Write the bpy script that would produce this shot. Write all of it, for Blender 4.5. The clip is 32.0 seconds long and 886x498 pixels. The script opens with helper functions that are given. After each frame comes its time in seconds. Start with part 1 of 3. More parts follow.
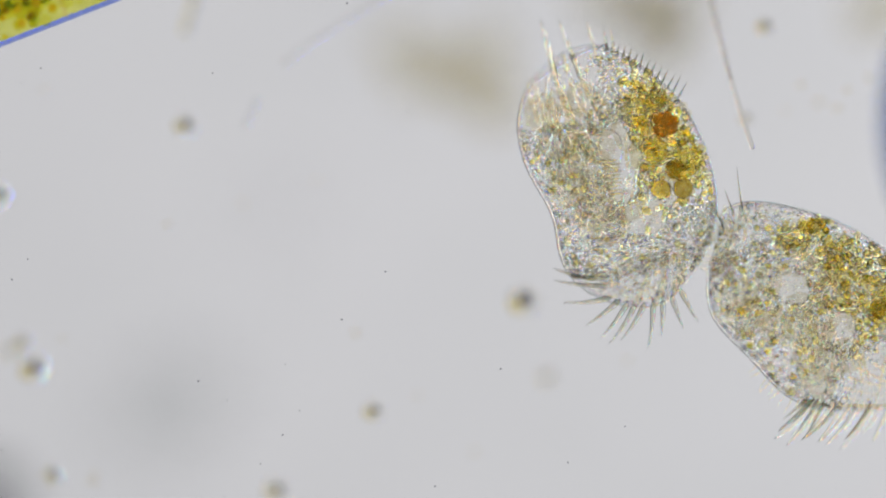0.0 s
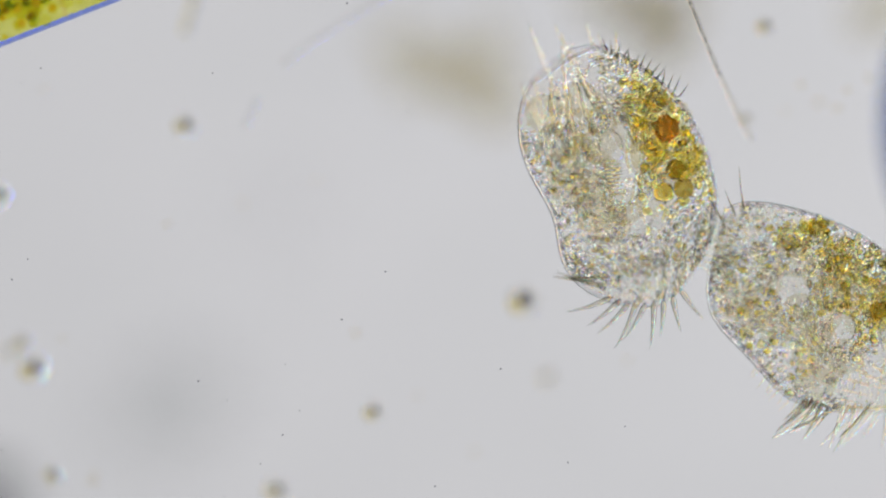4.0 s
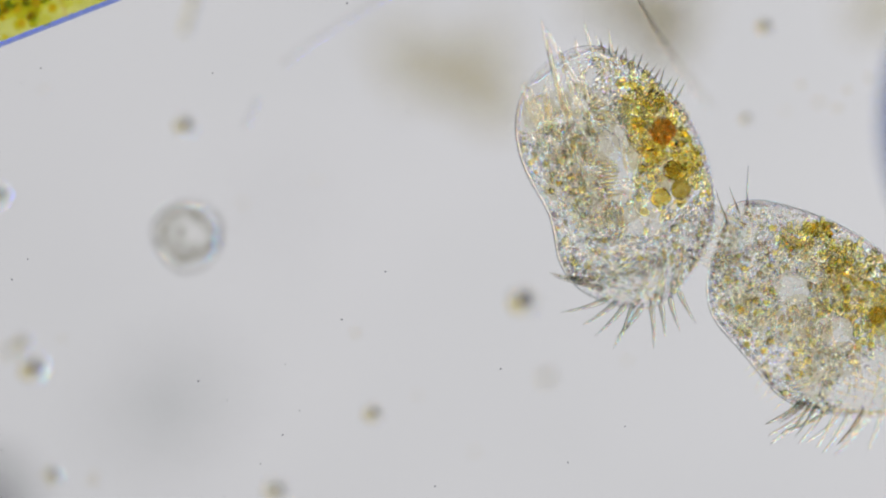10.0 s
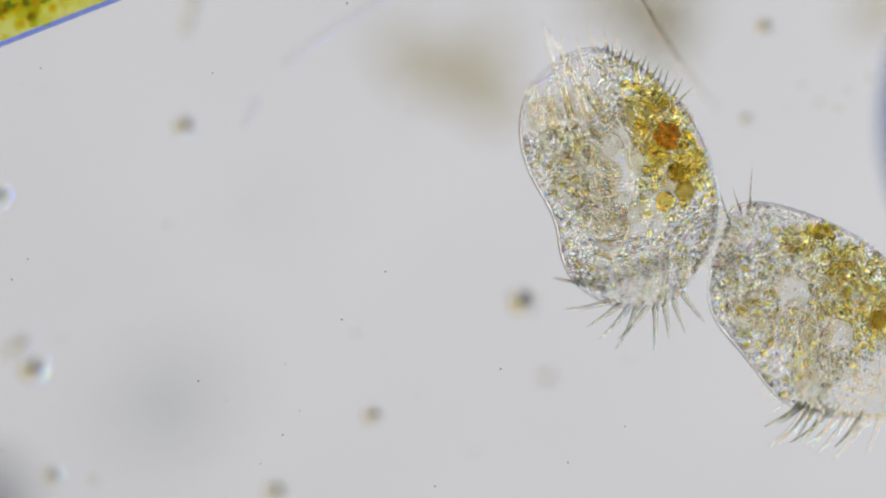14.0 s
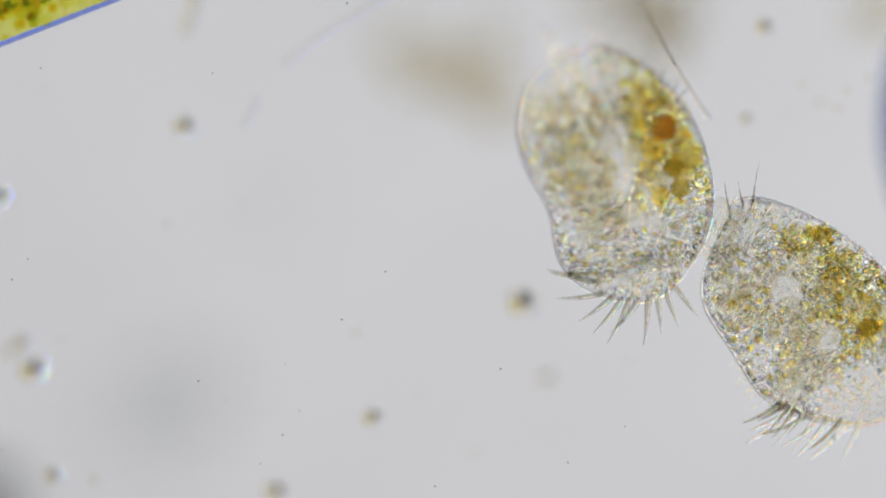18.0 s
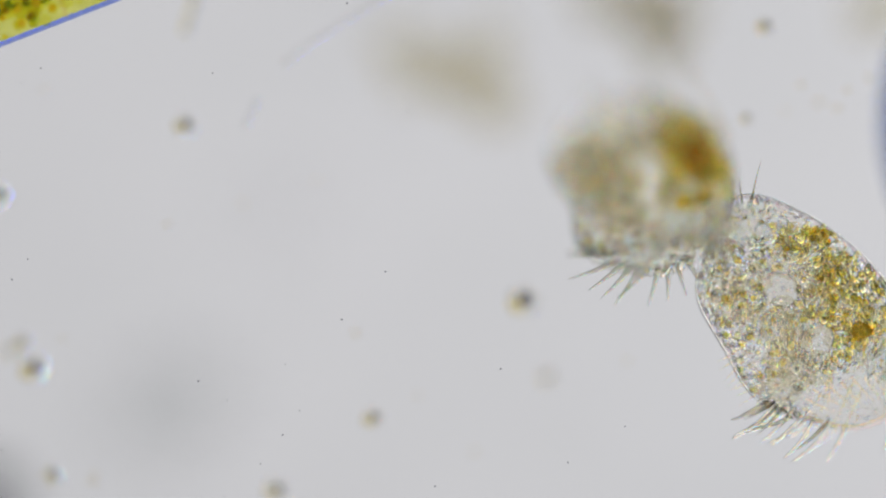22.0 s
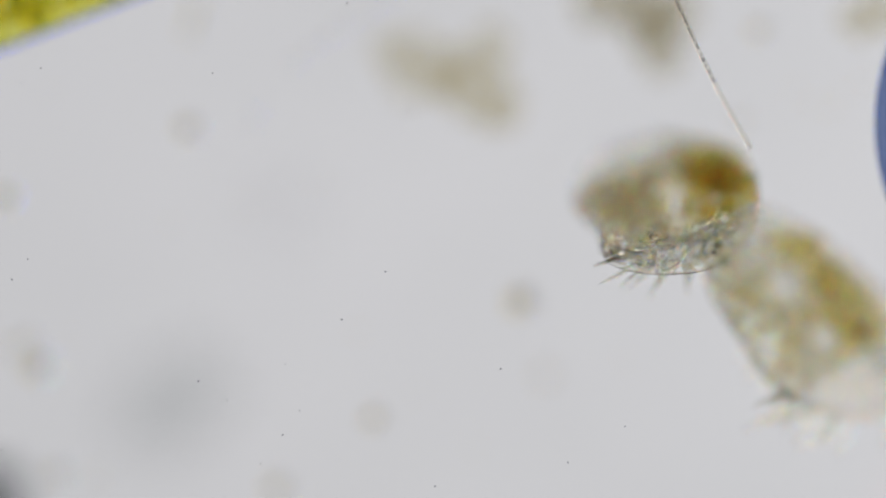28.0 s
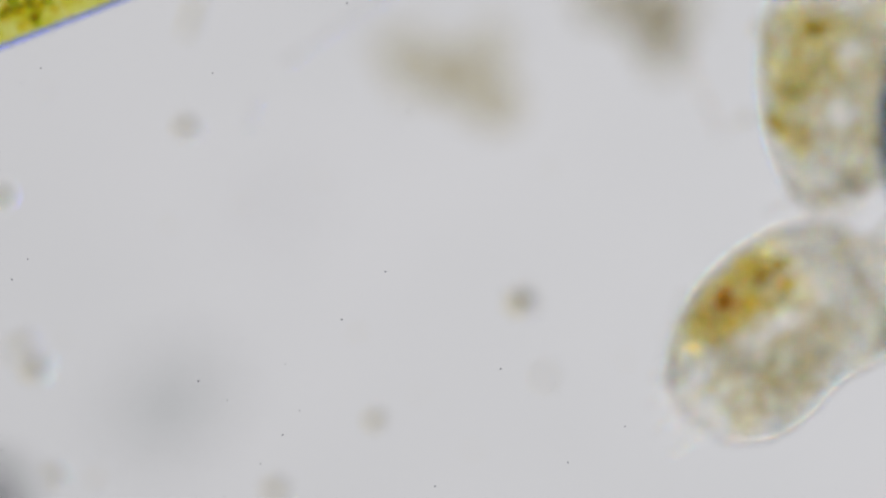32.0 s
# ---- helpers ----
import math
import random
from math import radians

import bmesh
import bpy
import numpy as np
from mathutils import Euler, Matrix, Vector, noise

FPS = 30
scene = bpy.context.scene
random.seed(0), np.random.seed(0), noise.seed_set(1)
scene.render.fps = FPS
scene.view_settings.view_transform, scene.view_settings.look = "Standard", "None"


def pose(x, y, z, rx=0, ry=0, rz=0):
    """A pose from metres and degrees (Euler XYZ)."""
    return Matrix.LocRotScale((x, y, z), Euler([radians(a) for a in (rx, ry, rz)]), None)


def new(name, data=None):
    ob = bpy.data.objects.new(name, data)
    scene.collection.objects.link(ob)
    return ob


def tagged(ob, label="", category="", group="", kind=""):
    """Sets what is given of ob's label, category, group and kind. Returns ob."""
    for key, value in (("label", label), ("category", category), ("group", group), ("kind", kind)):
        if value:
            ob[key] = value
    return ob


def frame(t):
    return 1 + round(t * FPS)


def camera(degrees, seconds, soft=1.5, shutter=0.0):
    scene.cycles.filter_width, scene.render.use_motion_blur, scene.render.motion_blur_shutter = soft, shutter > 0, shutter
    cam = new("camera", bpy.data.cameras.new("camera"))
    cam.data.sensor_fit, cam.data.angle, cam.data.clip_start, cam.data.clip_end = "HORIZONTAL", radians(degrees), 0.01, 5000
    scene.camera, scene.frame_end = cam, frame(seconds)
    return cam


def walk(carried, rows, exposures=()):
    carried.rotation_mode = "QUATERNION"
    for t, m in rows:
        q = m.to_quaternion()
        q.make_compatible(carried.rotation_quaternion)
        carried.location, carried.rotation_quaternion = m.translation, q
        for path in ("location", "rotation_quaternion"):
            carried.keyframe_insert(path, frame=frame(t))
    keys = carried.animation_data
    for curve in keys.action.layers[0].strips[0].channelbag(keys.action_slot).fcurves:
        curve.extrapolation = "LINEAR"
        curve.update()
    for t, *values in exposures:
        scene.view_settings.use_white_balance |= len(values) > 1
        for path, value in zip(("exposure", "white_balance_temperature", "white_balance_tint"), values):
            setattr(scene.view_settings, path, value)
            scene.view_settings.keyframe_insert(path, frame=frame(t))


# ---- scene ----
# A drop of pond water on a slide under a microscope. The model is 1000 : 1, so 1 mm here is 1 micrometre.
SCALE = 3834.0          # picture units across one metre in the plane of sharp focus
FAR = 4.0               # working distance of the lens over the plane z = 0
FLOOR = -0.072          # top of the glass slide

cam = camera(5.854, 32.0, soft=1.9)
cam.data.dof.use_dof = True
cam.data.dof.focus_distance = FAR
cam.data.dof.aperture_fstop = 0.50

# the focus drive lifts the lens; it never moves sideways
FOCUS = [(0, 0), (23.5, 0), (24.5, 0.004), (25.5, 0.022), (26.6, 0.052), (27.5, 0.060), (28.0, 0.060), (28.3, 0.050),
         (28.7, 0.032), (29.2, 0.027), (30.5, 0.026), (31.3, 0.028), (32, 0.030)]
walk(cam, [(t, pose(0, 0, FAR + f)) for t, f in FOCUS], exposures=[(0, 0.0), (32, 0.0)])


def spot(x, y, z=0.0):
    """The point of the plane at height z that lies under the picture's point x, y with the lens at rest."""
    k = (FAR - z) / FAR / SCALE
    return Vector(((x - 784) * k, (441 - y) * k, z))


# ---------------------------------------------------------------- light
# light passes many thin layers here
scene.cycles.max_bounces = 32
scene.cycles.transmission_bounces = 32
scene.cycles.transparent_max_bounces = 48

world = bpy.data.worlds.new("dim_room")
scene.world = world
world.use_nodes = True
world.node_tree.nodes["Background"].inputs["Color"].default_value = (0.95, 0.98, 1.0, 1)
world.node_tree.nodes["Background"].inputs["Strength"].default_value = 0.20


# ---------------------------------------------------------------- materials
def material(name):
    m = bpy.data.materials.new(name)
    m.use_nodes = True
    m.node_tree.nodes.clear()
    return m, m.node_tree.nodes, m.node_tree.links


def node(nodes, kind, **values):
    n = nodes.new(kind)
    for key, value in values.items():
        n.inputs[key.replace("_", " ")].default_value = value
    return n


def finish(nodes, links, shader):
    out = nodes.new("ShaderNodeOutputMaterial")
    links.new(shader, out.inputs["Surface"])


def ramp(nodes, links, source, stops):
    r = nodes.new("ShaderNodeValToRGB")
    e = r.color_ramp.elements
    while len(e) < len(stops):
        e.new(0.5)
    for el, (at, c) in zip(e, stops):
        el.position, el.color = at, (*c, 1)
    links.new(source, r.inputs["Fac"])
    return r.outputs["Color"]


def clear_body(name, stops, ior, roughness=0.0, per="island", grain=0.0, scale=300.0, gloss=0.03):
    """Watery, light-bending matter; its tint goes by the piece (island or object) or by grain in the matter."""
    m, nodes, links = material(name)
    if per == "island":
        source = nodes.new("ShaderNodeNewGeometry").outputs["Random Per Island"]
    elif per == "object":
        source = nodes.new("ShaderNodeObjectInfo").outputs["Random"]
    else:
        co = nodes.new("ShaderNodeTexCoord")
        tex = node(nodes, "ShaderNodeTexNoise", Scale=scale, Detail=4.0, Roughness=0.65)
        links.new(co.outputs["Object"], tex.inputs["Vector"])
        source = tex.outputs["Fac"]
    tint = ramp(nodes, links, source, stops)
    bend = node(nodes, "ShaderNodeBsdfRefraction", IOR=ior, Roughness=roughness)
    links.new(tint, bend.inputs["Color"])
    shine = node(nodes, "ShaderNodeBsdfGlossy", Roughness=0.25)
    mix = node(nodes, "ShaderNodeMixShader", Fac=gloss)
    links.new(bend.outputs[0], mix.inputs[1])
    links.new(shine.outputs[0], mix.inputs[2])
    if grain:
        co = nodes.new("ShaderNodeTexCoord")
        tex = node(nodes, "ShaderNodeTexNoise", Scale=scale, Detail=3.0)
        links.new(co.outputs["Object"], tex.inputs["Vector"])
        bump = node(nodes, "ShaderNodeBump", Strength=grain, Distance=0.002)
        links.new(tex.outputs["Fac"], bump.inputs["Height"])
        links.new(bump.outputs[0], bend.inputs["Normal"])
    finish(nodes, links, mix.outputs[0])
    return m


def stained(name, stops, scale=250.0, matt=0.06, per="noise"):
    """Matter that soaks up light as it passes: floc, chloroplast, food."""
    m, nodes, links = material(name)
    if per == "island":
        source = nodes.new("ShaderNodeNewGeometry").outputs["Random Per Island"]
    else:
        co = nodes.new("ShaderNodeTexCoord")
        tex = node(nodes, "ShaderNodeTexNoise", Scale=scale, Detail=4.0, Roughness=0.6)
        links.new(co.outputs["Object"], tex.inputs["Vector"])
        source = tex.outputs["Fac"]
    tint = ramp(nodes, links, source, stops)
    pass_on = nodes.new("ShaderNodeBsdfTransparent")
    links.new(tint, pass_on.inputs["Color"])
    skin = node(nodes, "ShaderNodeBsdfDiffuse", Roughness=0.8)
    links.new(tint, skin.inputs["Color"])
    mix = node(nodes, "ShaderNodeMixShader", Fac=matt)
    links.new(pass_on.outputs[0], mix.inputs[1])
    links.new(skin.outputs[0], mix.inputs[2])
    finish(nodes, links, mix.outputs[0])
    return m


M_PELLICLE = clear_body("pellicle", [(0.3, (0.945, 0.94, 0.91)), (0.7, (0.98, 0.975, 0.96))], 1.010, per="noise", scale=220.0, gloss=0.004)
SPECKLE = [(0.0, (0.86, 0.86, 0.90)), (0.12, (0.96, 0.96, 0.98)), (0.40, (0.99, 0.99, 0.975)), (0.68, (0.998, 0.998, 0.995)), (0.86, (0.996, 0.978, 0.88)), (1.0, (0.985, 0.945, 0.76))]
M_GRAIN = clear_body("pale_granules", SPECKLE, 1.38, gloss=0.01)
M_FAT = clear_body("yellow_droplets", [(0.0, (0.985, 0.94, 0.70)), (0.5, (0.996, 0.98, 0.88)), (1.0, (0.98, 0.92, 0.62))], 1.24, per="object", gloss=0.01)
M_YELLOW = clear_body("ochre_granules", [(0.0, (0.985, 0.93, 0.56)), (0.3, (0.995, 0.97, 0.74)), (0.6, (0.998, 0.985, 0.84)), (0.85, (0.99, 0.99, 0.94)), (1.0, (0.985, 0.93, 0.58))], 1.21, per="object", gloss=0.01)
M_CLEAR = clear_body("clear_vacuole", [(0.3, (0.985, 0.98, 0.955)), (0.7, (0.998, 0.996, 0.985))], 1.020, per="noise", grain=0.12, scale=400.0)
M_SEAM = clear_body("seam", [(0.3, (0.90, 0.90, 0.93)), (0.7, (0.95, 0.95, 0.97))], 1.17, per="noise", scale=200.0, gloss=0.01)
# clear ridge round the bodies, added to bend light into a halo
M_RIDGE = clear_body("slime_ridge", [(0.3, (0.97, 0.97, 0.95)), (0.7, (0.99, 0.99, 0.98))], 1.12, per="noise", scale=200.0, gloss=0.0)
M_VEIL = clear_body("veil", [(0.3, (0.97, 0.97, 0.95)), (0.7, (0.99, 0.99, 0.98))], 1.018, per="noise", scale=300.0, gloss=0.0)
M_BLEB = stained("bleb", [(0.3, (0.81, 0.805, 0.78)), (0.7, (0.94, 0.935, 0.92))], 300.0, matt=0.01)
M_COLLAR = clear_body("collar", [(0.3, (0.98, 0.96, 0.87)), (0.7, (0.995, 0.985, 0.94))], 1.16, per="noise", scale=200.0, gloss=0.01)
M_FINGER = clear_body("finger", [(0.3, (0.97, 0.955, 0.88)), (0.7, (0.995, 0.985, 0.95))], 1.24, per="noise", scale=200.0, gloss=0.01)
M_CIRRUS = clear_body("cirrus", [(0.3, (0.66, 0.66, 0.60)), (0.7, (0.88, 0.87, 0.81))], 1.40, per="noise", scale=200.0, gloss=0.01)
M_PLATE = clear_body("gullet_plate", [(0.3, (0.86, 0.82, 0.64)), (0.7, (0.96, 0.94, 0.84))], 1.52, per="noise", scale=200.0, gloss=0.01)
M_RED = stained("red_brown_food", [(0.35, (0.72, 0.45, 0.17)), (0.65, (0.94, 0.72, 0.38))], 320.0)
M_BROWN = stained("olive_brown_food", [(0.35, (0.76, 0.66, 0.28)), (0.65, (0.93, 0.86, 0.54))], 320.0)
M_AMBER = stained("golden_endoplasm", [(0.3, (0.972, 0.945, 0.84)), (0.7, (0.99, 0.98, 0.92))], 260.0, matt=0.0)
M_OCHRE = stained("ochre_food", [(0.35, (0.985, 0.91, 0.48)), (0.65, (0.999, 0.975, 0.74))], 320.0, matt=0.02)
M_GOLD = clear_body("gold_food", [(0.35, (0.96, 0.84, 0.36)), (0.65, (0.995, 0.95, 0.62))], 1.10, per="noise", scale=320.0, gloss=0.01)
M_LOBE = stained("endoplasm", [(0.3, (0.937, 0.920, 0.856)), (0.7, (0.972, 0.961, 0.926))], 160.0, matt=0.0)
M_FLOC = stained("brown_floc", [(0.3, (0.78, 0.76, 0.68)), (0.7, (0.92, 0.90, 0.84))], 90.0, matt=0.02)
M_TAN = stained("tan_floc", [(0.3, (0.885, 0.865, 0.785)), (0.7, (0.96, 0.945, 0.90))], 90.0, matt=0.02)
M_SLATE = stained("slate", [(0.3, (0.86, 0.88, 0.94)), (0.7, (0.93, 0.945, 0.98))], 200.0, matt=0.01)
M_SHADE = stained("corner_shade", [(0.3, (0.34, 0.35, 0.36)), (0.7, (0.52, 0.53, 0.54))], 90.0, matt=0.02)
M_GREY = stained("grey_floc", [(0.3, (0.92, 0.925, 0.925)), (0.7, (0.975, 0.975, 0.975))], 60.0, matt=0.01)
M_HAZE = stained("faint_floc", [(0.3, (0.975, 0.975, 0.978)), (0.7, (0.99, 0.99, 0.99))], 60.0, matt=0.005)
M_DUST = stained("dark_dust", [(0.3, (0.13, 0.15, 0.24)), (0.7, (0.40, 0.41, 0.50))], 400.0)
M_RIM = clear_body("dust_jelly", [(0.3, (0.95, 0.91, 0.80)), (0.7, (0.985, 0.97, 0.92))], 1.02, per="noise")
# clear matter of the shell added round dust to bend a pale fringe
M_FRINGE_SHELL = clear_body("fringe_clear", [(0.3, (0.985, 0.975, 0.94)), (0.7, (0.995, 0.99, 0.975))], 1.016, per="noise")
M_AMBER_TINT = stained("amber_tint", [(0.3, (0.955, 0.90, 0.70)), (0.7, (0.99, 0.965, 0.86))], 300.0, matt=0.01)
M_WALL = clear_body("alga_wall", [(0.3, (0.93, 0.95, 0.84)), (0.7, (0.97, 0.98, 0.91))], 1.004, per="noise", scale=120.0)
M_SAP = stained("cell_sap", [(0.38, (0.93, 0.93, 0.44)), (0.5, (0.995, 0.98, 0.52)), (0.62, (0.999, 0.99, 0.62))], 160.0, matt=0.02)
# blue tint for the colour fringe along the alga's edges
M_EDGE_FRINGE = stained("blue_fringe", [(0.3, (0.50, 0.57, 0.88)), (0.7, (0.64, 0.70, 0.95))], 200.0, matt=0.01)
M_CHLORO = stained("chloroplast", [(0.0, (0.84, 0.89, 0.42)), (0.2, (0.975, 0.97, 0.68)), (0.6, (0.999, 0.992, 0.76)), (0.86, (0.999, 0.965, 0.58)), (1.0, (0.72, 0.78, 0.28))], per="island", matt=0.02)
M_PYRENOID = stained("pyrenoid", [(0.0, (0.62, 0.70, 0.16)), (0.3, (0.90, 0.90, 0.46)), (0.6, (0.999, 0.95, 0.50)), (1.0, (0.97, 0.78, 0.26))], per="island", matt=0.03)
# air tinted slate blue, in place of the dispersion at the bubble's rim
M_AIR_TINTED = clear_body("air", [(0.3, (0.40, 0.47, 0.66)), (0.7, (0.50, 0.57, 0.75))], 0.93, per="noise")
M_SPECK = stained("speck", [(0.3, (0.66, 0.66, 0.68)), (0.7, (0.80, 0.80, 0.82))], 800.0)
M_HAIR = clear_body("hair", [(0.3, (0.997, 0.996, 0.994)), (0.7, (0.9995, 0.9995, 0.999))], 1.035, per="noise")
M_THREAD = clear_body("thread", [(0.3, (0.93, 0.92, 0.88)), (0.7, (0.975, 0.97, 0.95))], 1.055, per="noise")

m, nodes, links = material("slide_glass")
co = nodes.new("ShaderNodeTexCoord")
tex = node(nodes, "ShaderNodeTexNoise", Scale=4.5, Detail=4.0)
links.new(co.outputs["Object"], tex.inputs["Vector"])
glass = nodes.new("ShaderNodeBsdfTransparent")
links.new(ramp(nodes, links, tex.outputs["Fac"], [(0.36, (0.966, 0.968, 0.968)), (0.64, (0.999, 0.998, 0.999))]), glass.inputs["Color"])
shine = node(nodes, "ShaderNodeBsdfGlossy", Roughness=0.1)
mix = node(nodes, "ShaderNodeMixShader", Fac=0.004)
links.new(glass.outputs[0], mix.inputs[1])
links.new(shine.outputs[0], mix.inputs[2])
finish(nodes, links, mix.outputs[0])
M_GLASS = m

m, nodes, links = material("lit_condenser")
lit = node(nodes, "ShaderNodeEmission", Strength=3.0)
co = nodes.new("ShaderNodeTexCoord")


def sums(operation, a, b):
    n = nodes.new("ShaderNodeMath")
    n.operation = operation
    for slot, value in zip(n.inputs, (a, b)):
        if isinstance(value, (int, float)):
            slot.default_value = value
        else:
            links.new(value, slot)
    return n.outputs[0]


# bright ring added out of view for glints; it fades towards one side
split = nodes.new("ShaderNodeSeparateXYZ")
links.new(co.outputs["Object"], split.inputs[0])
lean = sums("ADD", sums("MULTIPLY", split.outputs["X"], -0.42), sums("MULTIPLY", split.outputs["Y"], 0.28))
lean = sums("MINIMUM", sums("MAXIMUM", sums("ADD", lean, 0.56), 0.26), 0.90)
# the field's falloff is put into its colour: brighter towards +x and +y
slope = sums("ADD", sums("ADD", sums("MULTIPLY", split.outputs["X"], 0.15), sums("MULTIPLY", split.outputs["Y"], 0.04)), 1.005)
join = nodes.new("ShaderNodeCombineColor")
# even field, added ring, dim rim; colours are shifted apart for coloured fringes
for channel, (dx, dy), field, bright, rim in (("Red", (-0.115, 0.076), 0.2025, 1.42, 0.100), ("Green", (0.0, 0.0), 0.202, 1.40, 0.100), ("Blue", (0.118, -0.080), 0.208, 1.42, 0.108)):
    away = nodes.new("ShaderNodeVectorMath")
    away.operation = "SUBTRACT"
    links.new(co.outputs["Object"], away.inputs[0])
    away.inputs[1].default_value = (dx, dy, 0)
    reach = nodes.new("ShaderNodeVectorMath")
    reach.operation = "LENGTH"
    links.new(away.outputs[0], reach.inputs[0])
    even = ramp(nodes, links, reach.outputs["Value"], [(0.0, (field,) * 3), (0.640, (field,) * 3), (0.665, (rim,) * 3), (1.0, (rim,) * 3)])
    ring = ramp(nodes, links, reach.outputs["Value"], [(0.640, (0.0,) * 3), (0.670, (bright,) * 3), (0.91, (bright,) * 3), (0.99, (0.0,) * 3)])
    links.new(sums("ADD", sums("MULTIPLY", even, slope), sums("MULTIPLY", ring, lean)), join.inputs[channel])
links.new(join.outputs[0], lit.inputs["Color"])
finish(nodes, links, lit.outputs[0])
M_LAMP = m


# ---------------------------------------------------------------- mesh helpers
def mesh_of(name, verts, faces, mat, smooth=True):
    me = bpy.data.meshes.new(name)
    me.from_pydata([tuple(v) for v in verts], [], faces)
    me.materials.append(mat)
    if smooth:
        me.polygons.foreach_set("use_smooth", [True] * len(me.polygons))
    me.update()
    return me


def part(name, me, parent, m=None, label="", kind=""):
    ob = new(name, me)
    ob.parent = parent
    if m is not None:
        ob.matrix_basis = m
    return tagged(ob, label=label, kind=kind)


def ball(level):
    bm = bmesh.new()
    bmesh.ops.create_icosphere(bm, subdivisions=level, radius=1.0)
    v = np.array([p.co[:] for p in bm.verts])
    f = np.array([[p.index for p in q.verts] for q in bm.faces])
    bm.free()
    return v, f


BALL2, BALL3, BALL4 = ball(2), ball(3), ball(4)


def many(name, centres, radii, mat, shape=BALL2, squash=None):
    """Many small rounded grains joined into one mesh."""
    v, f = shape
    n = len(centres)
    sizes = np.asarray(radii)[:, None] * np.random.uniform(0.86, 1.14, (n, 3)) if squash is None else np.asarray(radii)[:, None] * squash
    verts = v[None] * sizes[:, None, :] + np.asarray(centres)[:, None, :]
    faces = f[None] + (np.arange(n) * len(v))[:, None, None]
    return mesh_of(name, verts.reshape(-1, 3).tolist(), faces.reshape(-1, 3).tolist(), mat)


def lump(name, radius, mat, rough=0.35, freq=1.7, shape=BALL3, seed=0.0, squash=(1, 1, 1)):
    """A ball with an uneven surface."""
    v, f = shape
    out = []
    for p in v:
        q = Vector(p)
        k = 1 + rough * noise.noise(q * freq + Vector((seed, seed * 0.7, -seed))) + 0.4 * rough * noise.noise(q * freq * 2.7 + Vector((seed, 3, 1)))
        out.append([radius * k * p[i] * squash[i] for i in range(3)])
    return mesh_of(name, out, f.tolist(), mat)


def tube(name, points, radii, mat, sides=8):
    """A round, tapered rod along points."""
    verts, faces = [], []
    pts = [Vector(p) for p in points]
    for i, p in enumerate(pts):
        d = (pts[min(i + 1, len(pts) - 1)] - pts[max(i - 1, 0)]).normalized()
        side = d.cross(Vector((0.13, 0.21, 0.97))).normalized()
        up = side.cross(d)
        for k in range(sides):
            a = 2 * math.pi * k / sides
            verts.append(p + (side * math.cos(a) + up * math.sin(a)) * radii[i])
    for i in range(len(pts) - 1):
        for k in range(sides):
            a, b = i * sides + k, i * sides + (k + 1) % sides
            faces.append((a, a + sides, b + sides, b))
    faces.append(tuple(range(sides)))
    faces.append(tuple(range(len(pts) * sides - 1, (len(pts) - 1) * sides - 1, -1)))
    return mesh_of(name, verts, faces, mat)


def slab(name, x, y, z0, z1, mat):
    bm = bmesh.new()
    bmesh.ops.create_cube(bm, size=1.0)
    for v in bm.verts:
        v.co = Vector((v.co.x * x, v.co.y * y, z0 if v.co.z < 0 else z1))
    bmesh.ops.bevel(bm, geom=list(bm.edges), offset=0.003, segments=2, affect="EDGES")
    me = bpy.data.meshes.new(name)
    bm.to_mesh(me)
    bm.free()
    me.materials.append(mat)
    return me


# ---------------------------------------------------------------- slide and lamp
tagged(new("microscope_slide", slab("microscope_slide", 0.9, 0.62, FLOOR - 0.05, FLOOR, M_GLASS)),
       "clear glass slide, wet, under the drop of pond water", "glass slide", kind="structure")

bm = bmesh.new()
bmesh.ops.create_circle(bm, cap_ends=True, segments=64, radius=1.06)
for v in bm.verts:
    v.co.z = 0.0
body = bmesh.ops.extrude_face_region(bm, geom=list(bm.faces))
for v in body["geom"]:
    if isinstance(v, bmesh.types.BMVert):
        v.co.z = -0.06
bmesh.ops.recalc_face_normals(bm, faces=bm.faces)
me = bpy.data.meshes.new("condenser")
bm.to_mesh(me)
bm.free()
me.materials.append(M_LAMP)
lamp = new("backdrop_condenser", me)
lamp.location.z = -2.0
tagged(lamp, "lit condenser lens of the lamp below the stage, with an added bright ring", "lamp", kind="structure")


# ---------------------------------------------------------------- ciliates
# outline of each cell: half its length, the middle line's shift and lean, and the widths of its two flanks
# as a rounded end times a polynomial from tail (-1) to front (1); gold: the flank with the yellow matter
CELL_A = dict(long=0.06128, y0=0.00148, mid=-0.00014, lean=-0.00447, gold=1, thick=0.0180, hump=0.35, waist=0.0032, fold=0.0002, open=0.75, gape=(0.57, 0.07), second=1500,
              plus=(0.0409, -0.0026, 0.0006, 0.0, -0.0151, 0.0014), minus=(0.0395, 0.0084, 0.0217, -0.0236, -0.0120, 0.0211))
CELL_B = dict(long=0.06109, y0=-0.00349, mid=-0.00126, lean=-0.00628, gold=-1, thick=0.0180, hump=0.0, waist=0.0, fold=0.0002, open=0.85, gape=(0.46, 0.10), second=500,
              plus=(0.0427, 0.0060, 0.0325, -0.0267, -0.0906, 0.0389, 0.0491), minus=(0.0360, 0.0075, 0.0011, 0.0047, -0.0116, -0.0141))
WIDE = 0.0438


def sag(x):
    """The body is twisted: one flank bends down and the other up."""
    return 0.0015 - (2.6 if x > 0 else -2.6) * x * x


